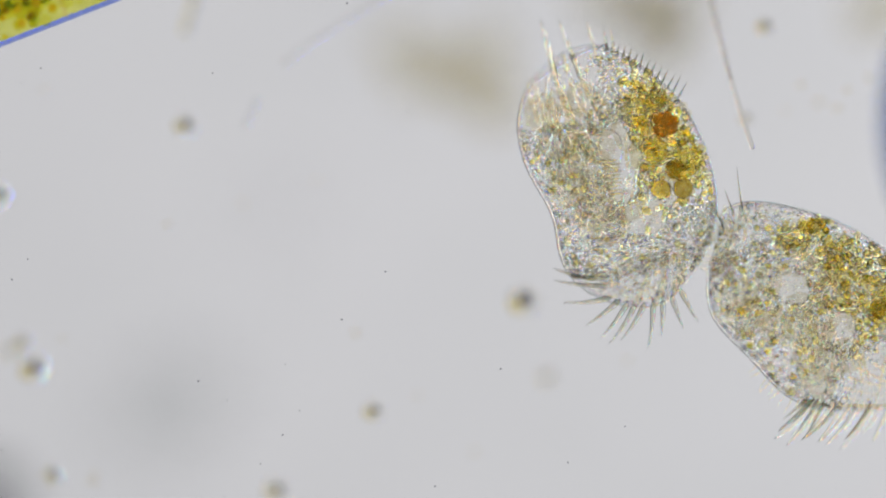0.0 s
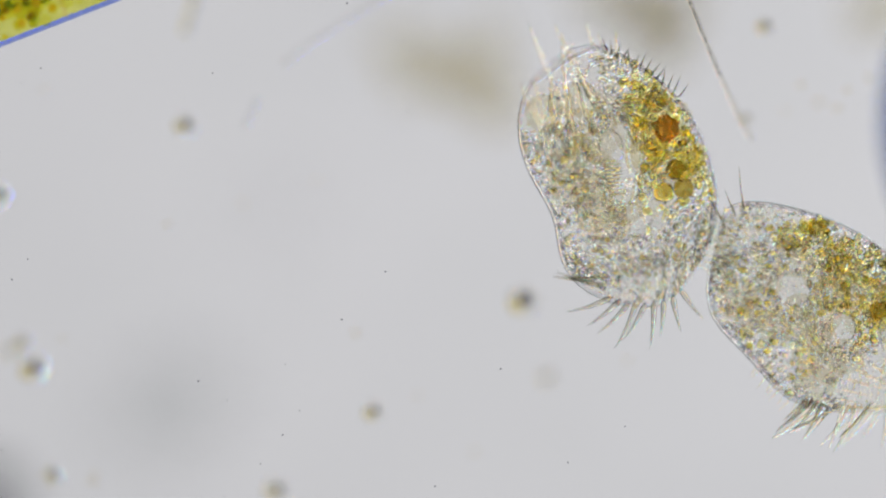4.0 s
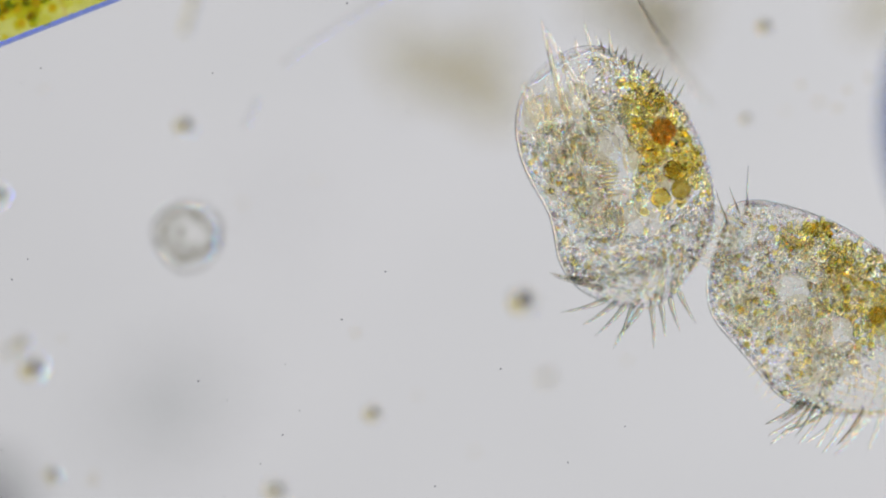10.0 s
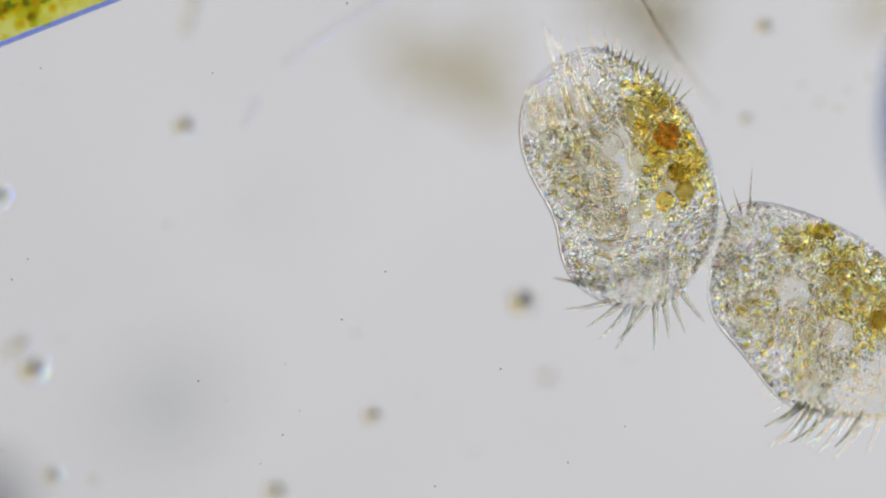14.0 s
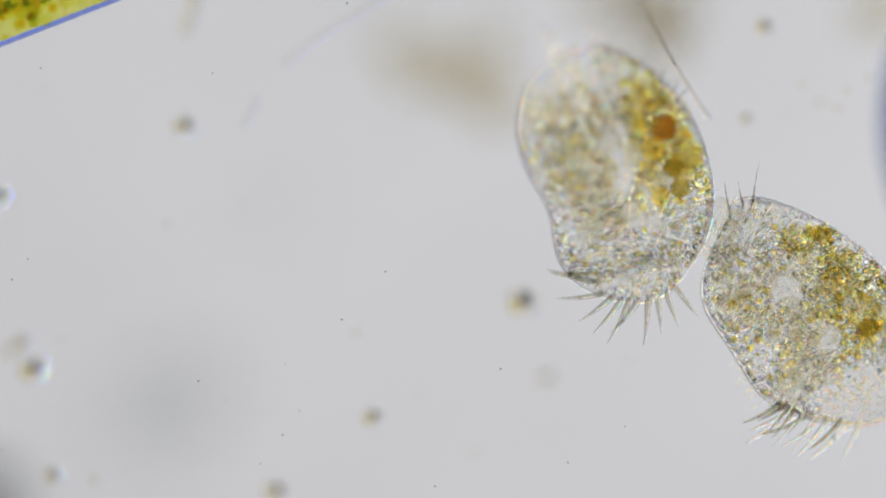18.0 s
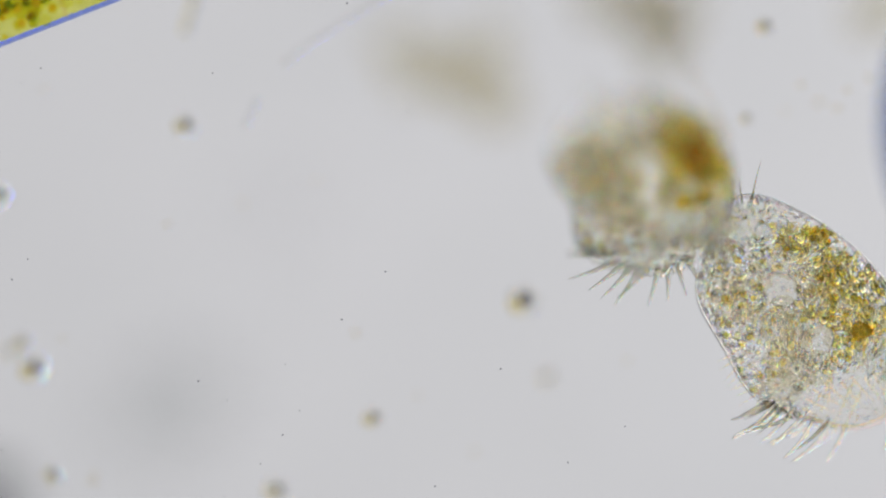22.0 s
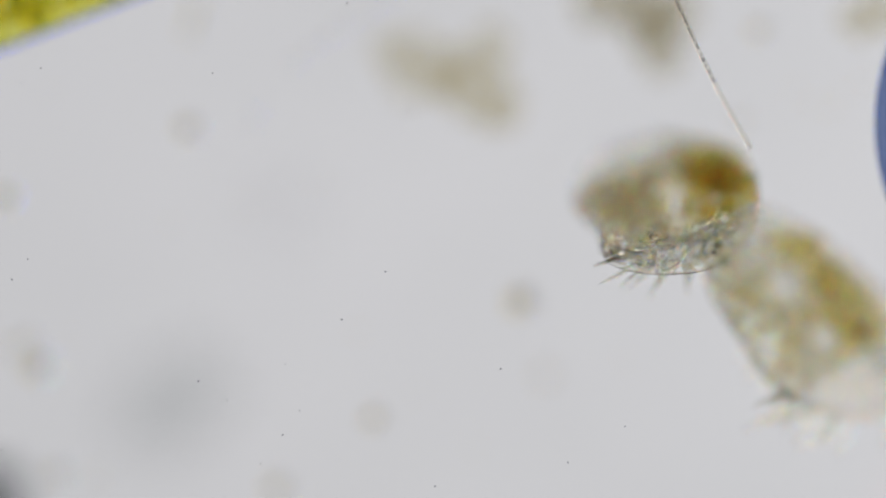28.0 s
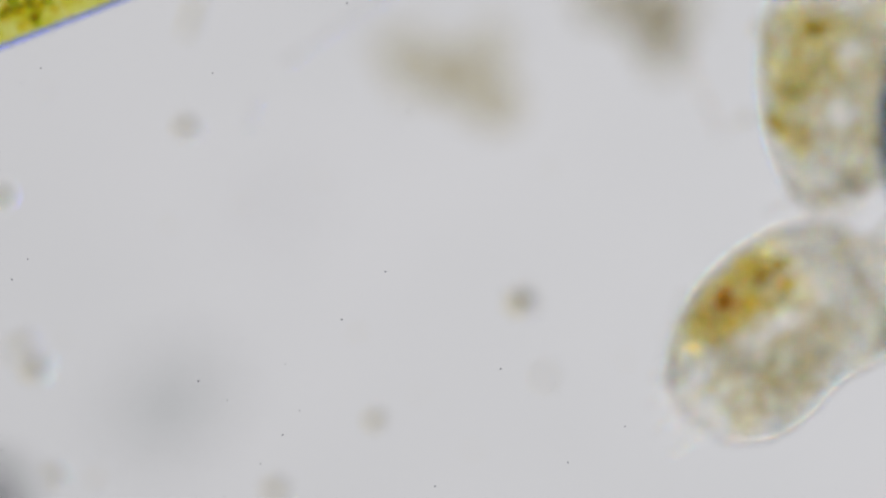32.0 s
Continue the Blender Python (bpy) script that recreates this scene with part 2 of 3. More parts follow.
def half_width(cell, s, side):
    """The flank's reach from the middle line at s (-1 tail to 1 front)."""
    c = cell["plus"] if side > 0 else cell["minus"]
    w = math.sqrt(max(0.0, 1 - s * s)) * sum(k * s ** i for i, k in enumerate(c))
    return max(0.0, w - (cell["waist"] * math.exp(-((s + 0.22) / 0.26) ** 2) if side < 0 else 0.0))


def flank(cell, s, q):
    """The place at s, and at q (-1 to 1) of the width there."""
    return cell["mid"] + cell["lean"] * s + q * half_width(cell, s, q), cell["y0"] + s * cell["long"]


def depth_at(cell, s, x):
    """Half the body's thickness on its middle line; one flank may be thicker."""
    return cell["thick"] * math.sqrt(max(0.0, 1 - abs(s) ** 2.6)) * (1 + cell["hump"] * x / WIDE)


def hull(name, mat, cell):
    verts, faces = [], []
    rows, cols = 72, 64
    for i in range(1, rows):
        s = -math.cos(math.pi * i / rows)
        for k in range(cols):
            a = 2 * math.pi * k / cols
            c, d = math.cos(a), math.sin(a)
            n = noise.noise(Vector((s * 2.2, c * 2, d * 2 + 5)))
            x, y = flank(cell, s, math.copysign(abs(c) ** 0.9, c) * (1 + 0.012 * n))
            z = math.copysign(abs(d) ** 0.85, d) * depth_at(cell, s, x) * (1.0 if d > 0 else 0.72) * (1 + 0.05 * n)
            verts.append((x, y, z + sag(x * cell["gold"])))
    tail, front = len(verts), len(verts) + 1
    for s in (-1, 1):
        x, y = flank(cell, s, 0)
        verts.append((x, y, sag(x * cell["gold"])))
    for i in range(rows - 2):
        for k in range(cols):
            a, b = i * cols + k, i * cols + (k + 1) % cols
            faces.append((a, b, b + cols, a + cols))
    last = (rows - 2) * cols
    for k in range(cols):
        n = (k + 1) % cols
        faces.append((tail, n, k))
        faces.append((front, last + k, last + n))
    return mesh_of(name, verts, faces, mat)


def rim_line(cell, out, count=160):
    """The body's edge as a closed line, moved out by so much."""
    line = []
    for k in range(count):
        a = 2 * math.pi * k / count
        s = -math.cos(a)
        x, y = flank(cell, s, 1 if a < math.pi else -1)
        line.append(Vector((x, y, sag(x * cell["gold"]))))
    moved = []
    for k, p in enumerate(line):
        d = line[(k + 1) % count] - line[k - 1]
        n = Vector((d.y, -d.x, 0))
        moved.append(p + (n.normalized() * out if n.length > 1e-9 else n))
    return moved


def ridge(name, line, half, rise, size, mat):
    """A low, sharp ridge along a closed line, added to throw a bright halo."""
    verts, faces, n = [], [], len(line)
    for k, p in enumerate(line):
        d = line[(k + 1) % n] - line[k - 1]
        o = Vector((d.y, -d.x, 0)).normalized()
        w, h = o * half * size[k], Vector((0, 0, rise * size[k]))
        verts += [p - w, p + h, p + w, p - h]
    for k in range(n):
        for i in range(4):
            a, b = 4 * k + i, 4 * k + (i + 1) % 4
            c, e = 4 * ((k + 1) % n) + i, 4 * ((k + 1) % n) + (i + 1) % 4
            faces.append((a, b, e, c))
    return mesh_of(name, verts, faces, mat, smooth=False)


def inside(rng, cell, keep, count, depth=0.85, reach=0.985, gap=0.0):
    """Random places in the body for which keep(s, x) holds; x counts towards the yellow flank."""
    found, taken, thin, tries = [], {}, {}, 0
    while len(found) < count and tries < 9 * count:
        tries += 1
        s, q, r = rng.uniform(-0.97, 0.97), rng.uniform(-1, 1), rng.uniform(-1, 1)
        x, y = flank(cell, s, q * reach)
        share = keep(s, x * cell["gold"] / WIDE)
        chance = half_width(cell, s, q) / WIDE / 1.05 * (1 - q * q) ** 0.10
        if not gap:
            chance *= share
        elif share < thin.setdefault((int(x // gap), int(y // gap)), rng.random()):
            continue
        if rng.random() < chance:
            if gap:
                # grains of one layer lie side by side
                i, k = int(x // gap), int(y // gap)
                if any((x - u) ** 2 + (y - v) ** 2 < gap * gap for a in (-1, 0, 1) for b in (-1, 0, 1) for u, v in taken.get((i + a, k + b), ())):
                    continue
                taken.setdefault((i, k), []).append((x, y))
            t = depth_at(cell, s, x) * math.sqrt(max(0, 1 - q * q)) * depth
            r = math.copysign(abs(r) ** 1.9, r)
            found.append((x, y, r * t * (1 if r > 0 else 0.7) + sag(x * cell["gold"])))
    return found


def cirrus(name, length, width, bend, mat, sides=10, steps=14, swell=0.10, taper=0.75):
    """A stiff, tapering, slightly bowed bristle along +y from its root."""
    pts, radii = [], []
    for i in range(steps):
        u = i / (steps - 1)
        v = 1.12 * u - 0.12
        pts.append((bend * length * v * abs(v) * 1.6, length * v, 0.06 * length * v * v))
        radii.append(width * (1 - u) ** taper * min(1.0, u / swell) ** 0.8 + 0.00003)
    return tube(name, pts, radii, mat, sides)


BRISTLES = []           # moving bristles: object, rest pose, swing in degrees, speed, phase


def bristle(parent, name, x0, y0, x1, y1, z, width, bend, swing, rng, lift=0.0, label="", mat=None):
    """A bristle of the body from root x0, y0 to tip x1, y1 (metres in the body)."""
    z += sag(max(-0.04, min(0.04, x0 * (1 if parent == ciliate_a else -1))))
    d = Vector((x1 - x0, y1 - y0, lift))
    me = cirrus(name, d.length, width, bend, mat or {"gullet_plate": M_PLATE, "tail_ridge": M_FINGER, "collar_membranelle": M_FINGER, "ventral_cirrus": M_COLLAR, "junction_strand": M_FINGER}.get(name, M_CIRRUS), swell=0.14, taper=0.35 if name == "collar_membranelle" else 0.75)
    turn = math.degrees(math.atan2(-d.x, d.y))
    up = math.degrees(math.atan2(lift, math.hypot(d.x, d.y)))
    ob = part(name, me, parent, pose(x0, y0, z, up, 0, turn), label)
    if swing:
        BRISTLES.append((ob, (x0, y0, z, up, turn), swing, rng.uniform(0.25, 0.6), rng.uniform(0, 6.28)))
    return ob


def ciliate(seed, cell, pale, gold, drops):
    """A hypotrich ciliate, front along +y; pale, gold and drops say where its grains lie."""
    rng = random.Random(seed)
    np.random.seed(seed)
    root = new("ciliate")
    part("pellicle", hull("pellicle", M_PELLICLE, cell), root)
    line = rim_line(cell, -0.0007)
    faint = [1 - cell["open"] * math.exp(-((k / len(line) - cell["gape"][0]) / cell["gape"][1]) ** 2) - 0.8 * math.exp(-((k / len(line) - 0.10) / 0.05) ** 2) for k in range(len(line) + 1)]
    thick = [f * (0.0006 + cell["fold"] * max(0.0, math.sin(2 * math.pi * k / len(line))) ** 0.6) for k, f in enumerate(faint)]
    part("pellicle_seam", tube("pellicle_seam", line + line[:1], thick, M_SEAM, 8), root, label="fine dark seam along the body's edge")
    part("slime_ridge", ridge("slime_ridge", rim_line(cell, 0.0008), 0.00040, 0.00060, faint, M_RIDGE), root, label="thin clear ridge added for a bright halo along the edge")
    near = inside(rng, cell, pale, 3400, 0.20, gap=0.00150) + inside(rng, cell, pale, cell["second"], 0.45, gap=0.00170)
    deep = inside(rng, cell, lambda s, x: pale(s, x) * (0.35 + 0.65 * (noise.noise(Vector((s * 7, x * 6, 9.0))) > -0.05)), 2000, 0.9, gap=0.00070)
    sizes = [rng.choice((0.0006, 0.0007, 0.0008, 0.0009, 0.0011)) for _ in near] + [rng.choice((0.0003, 0.0004, 0.0005, 0.0007)) for _ in deep]
    part("cytoplasm_granules", many("cytoplasm_granules", near + deep, sizes, M_GRAIN, BALL2), root,
         label="pale glittering granules of the cytoplasm", kind="stuff")
    pts = inside(rng, cell, lambda s, x: 1.0 if s < -0.62 else 0.0, 1300, 1.0, 0.97)
    part("tail_granules", many("tail_granules", pts, [rng.uniform(0.0003, 0.0007) for _ in pts], M_GRAIN, BALL2), root,
         label="very fine granules of the clear tail", kind="stuff")
    pts = inside(rng, cell, lambda s, x: 0.25 + 0.75 * min(1.0, pale(s, x)), 2600, 0.9, 0.98)
    part("fine_granules", many("fine_granules", pts, [rng.uniform(0.00022, 0.00042) for _ in pts], M_GRAIN, BALL2), root,
         label="finest granules all through the cytoplasm", kind="stuff")
    bead = many("ochre_granule", [(0, 0, 0)], [1.0], M_YELLOW, BALL3, (1, 1, 1))
    for p in inside(rng, cell, gold, 300, 0.5, gap=0.0012):
        size = Matrix.Diagonal([rng.uniform(0.0009, 0.0022) * rng.uniform(0.9, 1.1) for _ in range(3)] + [1])
        part("ochre_granule", bead, root, Matrix.Translation(p) @ pose(0, 0, 0, 0, 0, rng.uniform(0, 180)) @ size)
    drop = many("droplet", [(0, 0, 0)], [1.0], M_FAT, BALL3, (1, 1, 1))
    for p in inside(rng, cell, drops, 110, 0.4, gap=0.003):
        part("droplet", drop, root, Matrix.Translation(p) @ Matrix.Scale(rng.uniform(0.0010, 0.0021), 4))
    return root, rng


def at_first(x, y, cx, cy, turn):
    """Places read in the picture with the body at rest, in the body's own measure."""
    v = Vector(((x - cx) / SCALE, (cy - y) / SCALE))
    c, s = math.cos(radians(turn)), math.sin(radians(turn))
    return v.x * c + v.y * s, -v.x * s + v.y * c


def food(root, name, place, radius, mat, z, label, seed, squash=(1, 1, 0.8)):
    z += sag(place[0] * (1 if root == ciliate_a else -1))
    return part(name, lump(name, radius, mat, 0.25, 1.9, seed=seed, squash=squash), root, pose(place[0], place[1], z), label), z


def soft(v, lo, hi):
    return max(0.0, min(1.0, (v - lo) / (hi - lo)))


def clear_a(s, x):
    """The nucleus, gullet and vacuoles, which hold no grains."""
    n = noise.noise(Vector((s * 6, x * 6, 4.0)))
    return (x - 0.01) ** 2 / 0.042 + (s - 0.10) ** 2 / 0.10 < 1 + 0.4 * n or (x - 0.17) ** 2 / 0.055 + (s + 0.33) ** 2 / 0.022 < 1 + 0.4 * n


def clear_b(s, x):
    return (x + 0.13) ** 2 / 0.028 + (s + 0.24) ** 2 / 0.020 < 1 or (x + 0.04) ** 2 / 0.03 + (s - 0.23) ** 2 / 0.014 < 1


def pale_a(s, x):
    n = noise.noise(Vector((s * 6, x * 6, 4.0)))
    if s < -0.74 + 0.10 * n:
        return 0.0
    if s > 0.46 and x < -0.22 + 0.4 * (s - 0.46) + 0.2 * n:
        return 0.08
    if clear_a(s, x):
        return 0.03
    if s > 0.60 and x < 0.25:
        return 0.55
    if vacuole_a(s, x):
        return 0.1
    return 0.35 if x > 0.22 and s > -0.3 else 1.0


def vacuole_a(s, x):
    """The gold and the brown vacuole, side by side."""
    return ((x - 0.41) / 0.14) ** 2 + ((s + 0.19) / 0.10) ** 2 < 1 or ((x - 0.62) / 0.11) ** 2 + ((s + 0.18) / 0.08) ** 2 < 1


def gold_a(s, x):
    if vacuole_a(s, x):
        return 0.0
    n = 0.9 * noise.noise(Vector((s * 3.1 + 3, x * 3.7, 2.0)))
    return (x > 0.16) * soft(x + 0.3 * n, 0.05, 0.35) * soft(s + 0.3 * n, -0.42, -0.17) * soft(0.9 - s, 0, 0.2)


def drops_a(s, x):
    if vacuole_a(s, x) or clear_a(s, x):
        return 0.0
    return 1.0 if -0.1 < s < 0.85 and x > 0.16 else 0.25 * (-0.7 < s < 0.45) * (x < -0.2 or s < -0.35)


def pale_b(s, x):
    d = math.hypot((s - 0.84) / 0.37, (x + 0.22) / 0.66) + 0.25 * noise.noise(Vector((s * 6, x * 6, 4.0)))
    if d < 1.1:
        return max(0.01, min(1.0, (d - 0.85) * 3.0))
    if clear_b(s, x):
        return 0.10
    if s < -0.66 + 0.25 * x:
        return 0.12
    if -0.74 < x < -0.30 and -0.02 < s < 0.50:
        return 0.40
    return 0.55 if x > 0.1 and s > -0.55 else 1.0


def gold_b(s, x):
    n = 0.9 * noise.noise(Vector((s * 3.1 + 8, x * 3.7, 2.0)))
    return soft(x + 0.35 * n, 0.0, 0.3) * soft(s + 0.3 * n, -0.75, -0.45) * soft(0.50 - s, 0, 0.2) * (not clear_b(s, x)) + 0.12 * (-0.7 < s < 0.35) * (not clear_b(s, x))


def drops_b(s, x):
    if clear_b(s, x):
        return 0.0
    return 1.0 if -0.55 < s < 0.42 and x > -0.1 else 0.22 * (s > -0.7) * (s < 0.5)


A_REST, B_REST = (1104, 318, 10), (1464, 550, -141)
ciliate_a, rng = ciliate(3, CELL_A, pale_a, gold_a, drops_a)
tagged(ciliate_a, "translucent oval ciliate with ochre granules, red-brown food and stiff cirri", "ciliate", "joined pair of ciliates")
A = lambda x, y: at_first(x, y, *A_REST)
RED = food(ciliate_a, "food_vacuole", A(1183, 229), 0.0059, M_RED, 0.003, "round red-brown food vacuole", 1.0)
food(ciliate_a, "food_vacuole", A(1137, 221), 0.0036, M_OCHRE, 0.003, "ochre food vacuole", 2.0)
food(ciliate_a, "food_vacuole", A(1213, 336), 0.0046, M_BROWN, 0.003, "dark olive-brown food vacuole", 3.0)
GOLD = food(ciliate_a, "food_vacuole", A(1177, 346), 0.0046, M_GOLD, 0.004, "bright ochre food vacuole", 4.0)
food(ciliate_a, "food_vacuole", A(1164, 268), 0.0056, M_OCHRE, 0.0, "ochre food vacuole", 5.0)
food(ciliate_a, "food_vacuole", A(1226, 288), 0.0060, M_OCHRE, 0.0, "ochre food vacuole", 6.0)
food(ciliate_a, "food_vacuole", A(1199, 300), 0.0046, M_BROWN, -0.003, "olive food vacuole", 7.0)
for i, (x, y, rad) in enumerate(((1180, 215, 0.0120), (1195, 275, 0.0125), (1222, 306, 0.0080), (1160, 180, 0.0085), (1150, 270, 0.0085))):
    food(ciliate_a, "endoplasm_lobe", A(x, y), rad, M_AMBER, -0.004, "golden lobe of endoplasm", 70.0 + i, (1, 1, 0.45))
for i, p in enumerate(inside(rng, CELL_A, lambda s, x: 1.0 if -0.36 < s < 0.62 and not clear_a(s, x) else 0.0, 34, 0.5, 0.74, gap=0.0075)):
    food(ciliate_a, "endoplasm_lobe", p[:2], rng.uniform(0.0065, 0.0095), M_LOBE, p[2], "faint ochre lobe of endoplasm", 50.0 + i, (1, 1, 0.7))
food(ciliate_a, "macronucleus", A(1084, 268), 0.0072, M_CLEAR, 0.001, "pale clear nucleus", 8.0, (0.8, 1.3, 0.8))
food(ciliate_a, "contractile_vacuole", A(1130, 386), 0.0068, M_CLEAR, 0.002, "clear contractile vacuole", 9.0)
food(ciliate_a, "contractile_vacuole", A(1168, 402), 0.0050, M_CLEAR, 0.002, "small clear contractile vacuole", 10.0)
# long bristles of the tail: root and tip
for x0, y0, x1, y1, b in ((1056, 495, 978, 489, 0.10), (1072, 509, 981, 507, 0.06), (1080, 530, 1000, 551, 0.10), (1096, 537, 1044, 584, 0.06), (1112, 543, 1074, 606, 0.08), (1126, 545, 1092, 618, 0.10),
                          (1142, 545, 1112, 610, 0.10), (1160, 542, 1158, 620, 0.06), (1177, 538, 1178, 598, 0.05), (1194, 530, 1210, 588, -0.04), (1210, 518, 1236, 576, -0.04)):
    bristle(ciliate_a, "tail_cirrus", *A(x0, y0), *A(x1, y1), -0.001, 0.0015, b, 8, rng, lift=0.006)
# long translucent fingers of the mouth's collar, and short claws on its rim
for x0, y0, x1, y1, b, w in ((1034, 258, 942, 44, 0.05, 0.0017), (1012, 216, 954, 70, 0.06, 0.0014), (1066, 200, 980, 46, 0.05, 0.0017), (1048, 178, 1000, 76, 0.05, 0.0013), (1074, 136, 1034, 42, 0.05, 0.0013),
                             (1036, 200, 986, 98, 0.08, 0.0014), (960, 224, 926, 150, 0.10, 0.0014), (968, 214, 952, 138, -0.08, 0.0012), (980, 228, 960, 150, 0.08, 0.0013), (996, 246, 968, 160, 0.08, 0.0013),
                             (1088, 126, 1066, 58, 0.05, 0.0011), (1056, 232, 1016, 150, 0.06, 0.0013), (1096, 112, 1080, 54, 0.04, 0.0009)):
    bristle(ciliate_a, "collar_membranelle", *A(x0, y0), *A(x1, y1), 0.003, w, b, 6, rng)
for i in range(9):
    u = i / 8
    x0, y0 = 962 + 104 * u, 220 + 54 * u + 14 * math.sin(3 * u)
    bristle(ciliate_a, "collar_membranelle", *A(x0, y0), *A(x0 - 20 + 6 * u, y0 - 48 - 8 * math.sin(3 * u)), 0.002, 0.0009, 0.08, 5, rng)
# the front lip: a clear fold that bows out between the fingers
part("front_lip", tube("front_lip", [(*A(948 + 130 * u, 150 - 66 * math.sin(1.35 * u) - 4 * u), 0.002) for u in np.linspace(0, 1, 14)], [0.0009] * 14, M_SEAM, 8), ciliate_a, label="clear fold along the front")
part("crystal", tube("crystal", [(*A(1118, 178), 0.003), (*A(1124, 179), 0.003), (*A(1160, 188), 0.003), (*A(1168, 191), 0.003)], [0.0005, 0.0014, 0.0013, 0.0004], M_OCHRE, 8), ciliate_a,
     label="bright yellow rod in the cytoplasm")
# short dark hairs along the front edge
for i in range(14):
    u = i / 13
    x0, y0 = 1076 + 130 * u, 94 + 78 * u ** 1.4
    bristle(ciliate_a, "short_cilium", *A(x0, y0), *A(x0 + 2 + 12 * u, y0 - 24 + rng.uniform(-5, 5)), 0.001, 0.0006, 0.0, 12, rng)
# comb of fine plates in the gullet
for i in range(10):
    bristle(ciliate_a, "gullet_plate", *A(1070 + 1.5 * i, 288 + 6.5 * i), *A(1103 + 0.6 * i, 284 + 6.5 * i), 0.001, 0.0009, 0.03, 0, rng)
# clear folds between the nucleus and the yellow flank
for x0, y0, x1, y1, w in ((1100, 380, 1112, 290, 0.0010), (1122, 372, 1126, 262, 0.0012), (1090, 372, 1070, 316, 0.0009), (1138, 352, 1134, 296, 0.0009), (1116, 300, 1102, 226, 0.0011), (1146, 396, 1118, 352, 0.0010)):
    bristle(ciliate_a, "gullet_fold", *A(x0, y0), *A(x1, y1), 0.003, w, 0.10, 0, rng, mat=M_COLLAR)
# folds that run to the tail
for x0, y0, x1, y1 in ((1132, 536, 1176, 452), (1168, 534, 1204, 440), (1198, 518, 1224, 436), (1208, 502, 1226, 456)):
    bristle(ciliate_a, "tail_ridge", *A(x0, y0), *A(x1, y1), 0.004, 0.0019, -0.16, 0, rng)

# bristles of the underside, on which the cell walks
for p in inside(rng, CELL_A, lambda s, x: 1.0 if -0.62 < s < 0.05 and -0.1 < x < 0.75 else 0.0, 16, 0.2, 0.9, gap=0.006):
    ob = part("ventral_cirrus", cirrus("ventral_cirrus", rng.uniform(0.016, 0.024), 0.0007, rng.uniform(-0.1, 0.1), M_COLLAR), ciliate_a,
              pose(p[0], p[1], p[2] - 0.010, -90 + rng.uniform(-12, 12), rng.uniform(-14, 14), 0))

ciliate_b, rng = ciliate(8, CELL_B, pale_b, gold_b, drops_b)
tagged(ciliate_b, "translucent oval ciliate full of pale and yellow granules", "ciliate", "joined pair of ciliates")
B = lambda x, y: at_first(x, y, *B_REST)
food(ciliate_b, "food_vacuole", B(1447, 404), 0.0036, M_BROWN, 0.003, "olive-brown food vacuole", 11.0)
food(ciliate_b, "food_vacuole", B(1432, 405), 0.0030, M_OCHRE, 0.004, "ochre food vacuole", 12.0)
food(ciliate_b, "food_vacuole", B(1462, 398), 0.0022, M_BROWN, 0.003, "olive-brown food vacuole", 16.0)
food(ciliate_b, "food_vacuole", B(1556, 555), 0.0046, M_BROWN, 0.002, "olive food vacuole", 13.0)
food(ciliate_b, "food_vacuole", B(1322, 608), 0.0016, M_CHLORO, 0.002, "small green food vacuole", 17.0)
for i, (x, y, rad) in enumerate(((1500, 472, 0.0095), (1560, 540, 0.0095))):
    food(ciliate_b, "endoplasm_lobe", B(x, y), rad, M_AMBER, -0.006, "golden lobe of endoplasm", 80.0 + i, (1, 1, 0.35))
for i, p in enumerate(inside(rng, CELL_B, lambda s, x: 1.0 if -0.52 < s < 0.45 and not clear_b(s, x) else 0.0, 30, 0.5, 0.74, gap=0.008)):
    food(ciliate_b, "endoplasm_lobe", p[:2], rng.uniform(0.0065, 0.0095), M_LOBE, p[2], "faint ochre lobe of endoplasm", 150.0 + i, (1, 1, 0.7))
food(ciliate_b, "macronucleus", B(1404, 510), 0.0078, M_CLEAR, 0.002, "pale clear nucleus", 14.0)
food(ciliate_b, "contractile_vacuole", B(1484, 586), 0.0080, M_CLEAR, 0.003, "clear contractile vacuole", 15.0, (1.2, 0.8, 0.8))
# comb of plates in the gullet
for i in range(16):
    u = i / 15
    bristle(ciliate_b, "gullet_plate", *B(1396 + 14 * math.sin(3 * u), 576 + 112 * u), *B(1440 + 8 * math.sin(3 * u), 568 + 114 * u), 0.003, 0.0007, 0.05, 0, rng, mat=M_FINGER)
for x0, y0, x1, y1 in ((1462, 570, 1500, 640), (1470, 560, 1474, 612), (1510, 620, 1528, 690)):
    bristle(ciliate_b, "mouth_fold", *B(x0, y0), *B(x1, y1), 0.003, 0.0011, 0.12, 0, rng, mat=M_COLLAR)


def edge_b(s, side):
    """A point of the second cell's rim and the way out from it."""
    p, q = flank(CELL_B, s, side), flank(CELL_B, min(s + 0.01, 1.0), side)
    out = Vector((q[1] - p[1], p[0] - q[0])) * side
    return p[0], p[1], out.normalized()


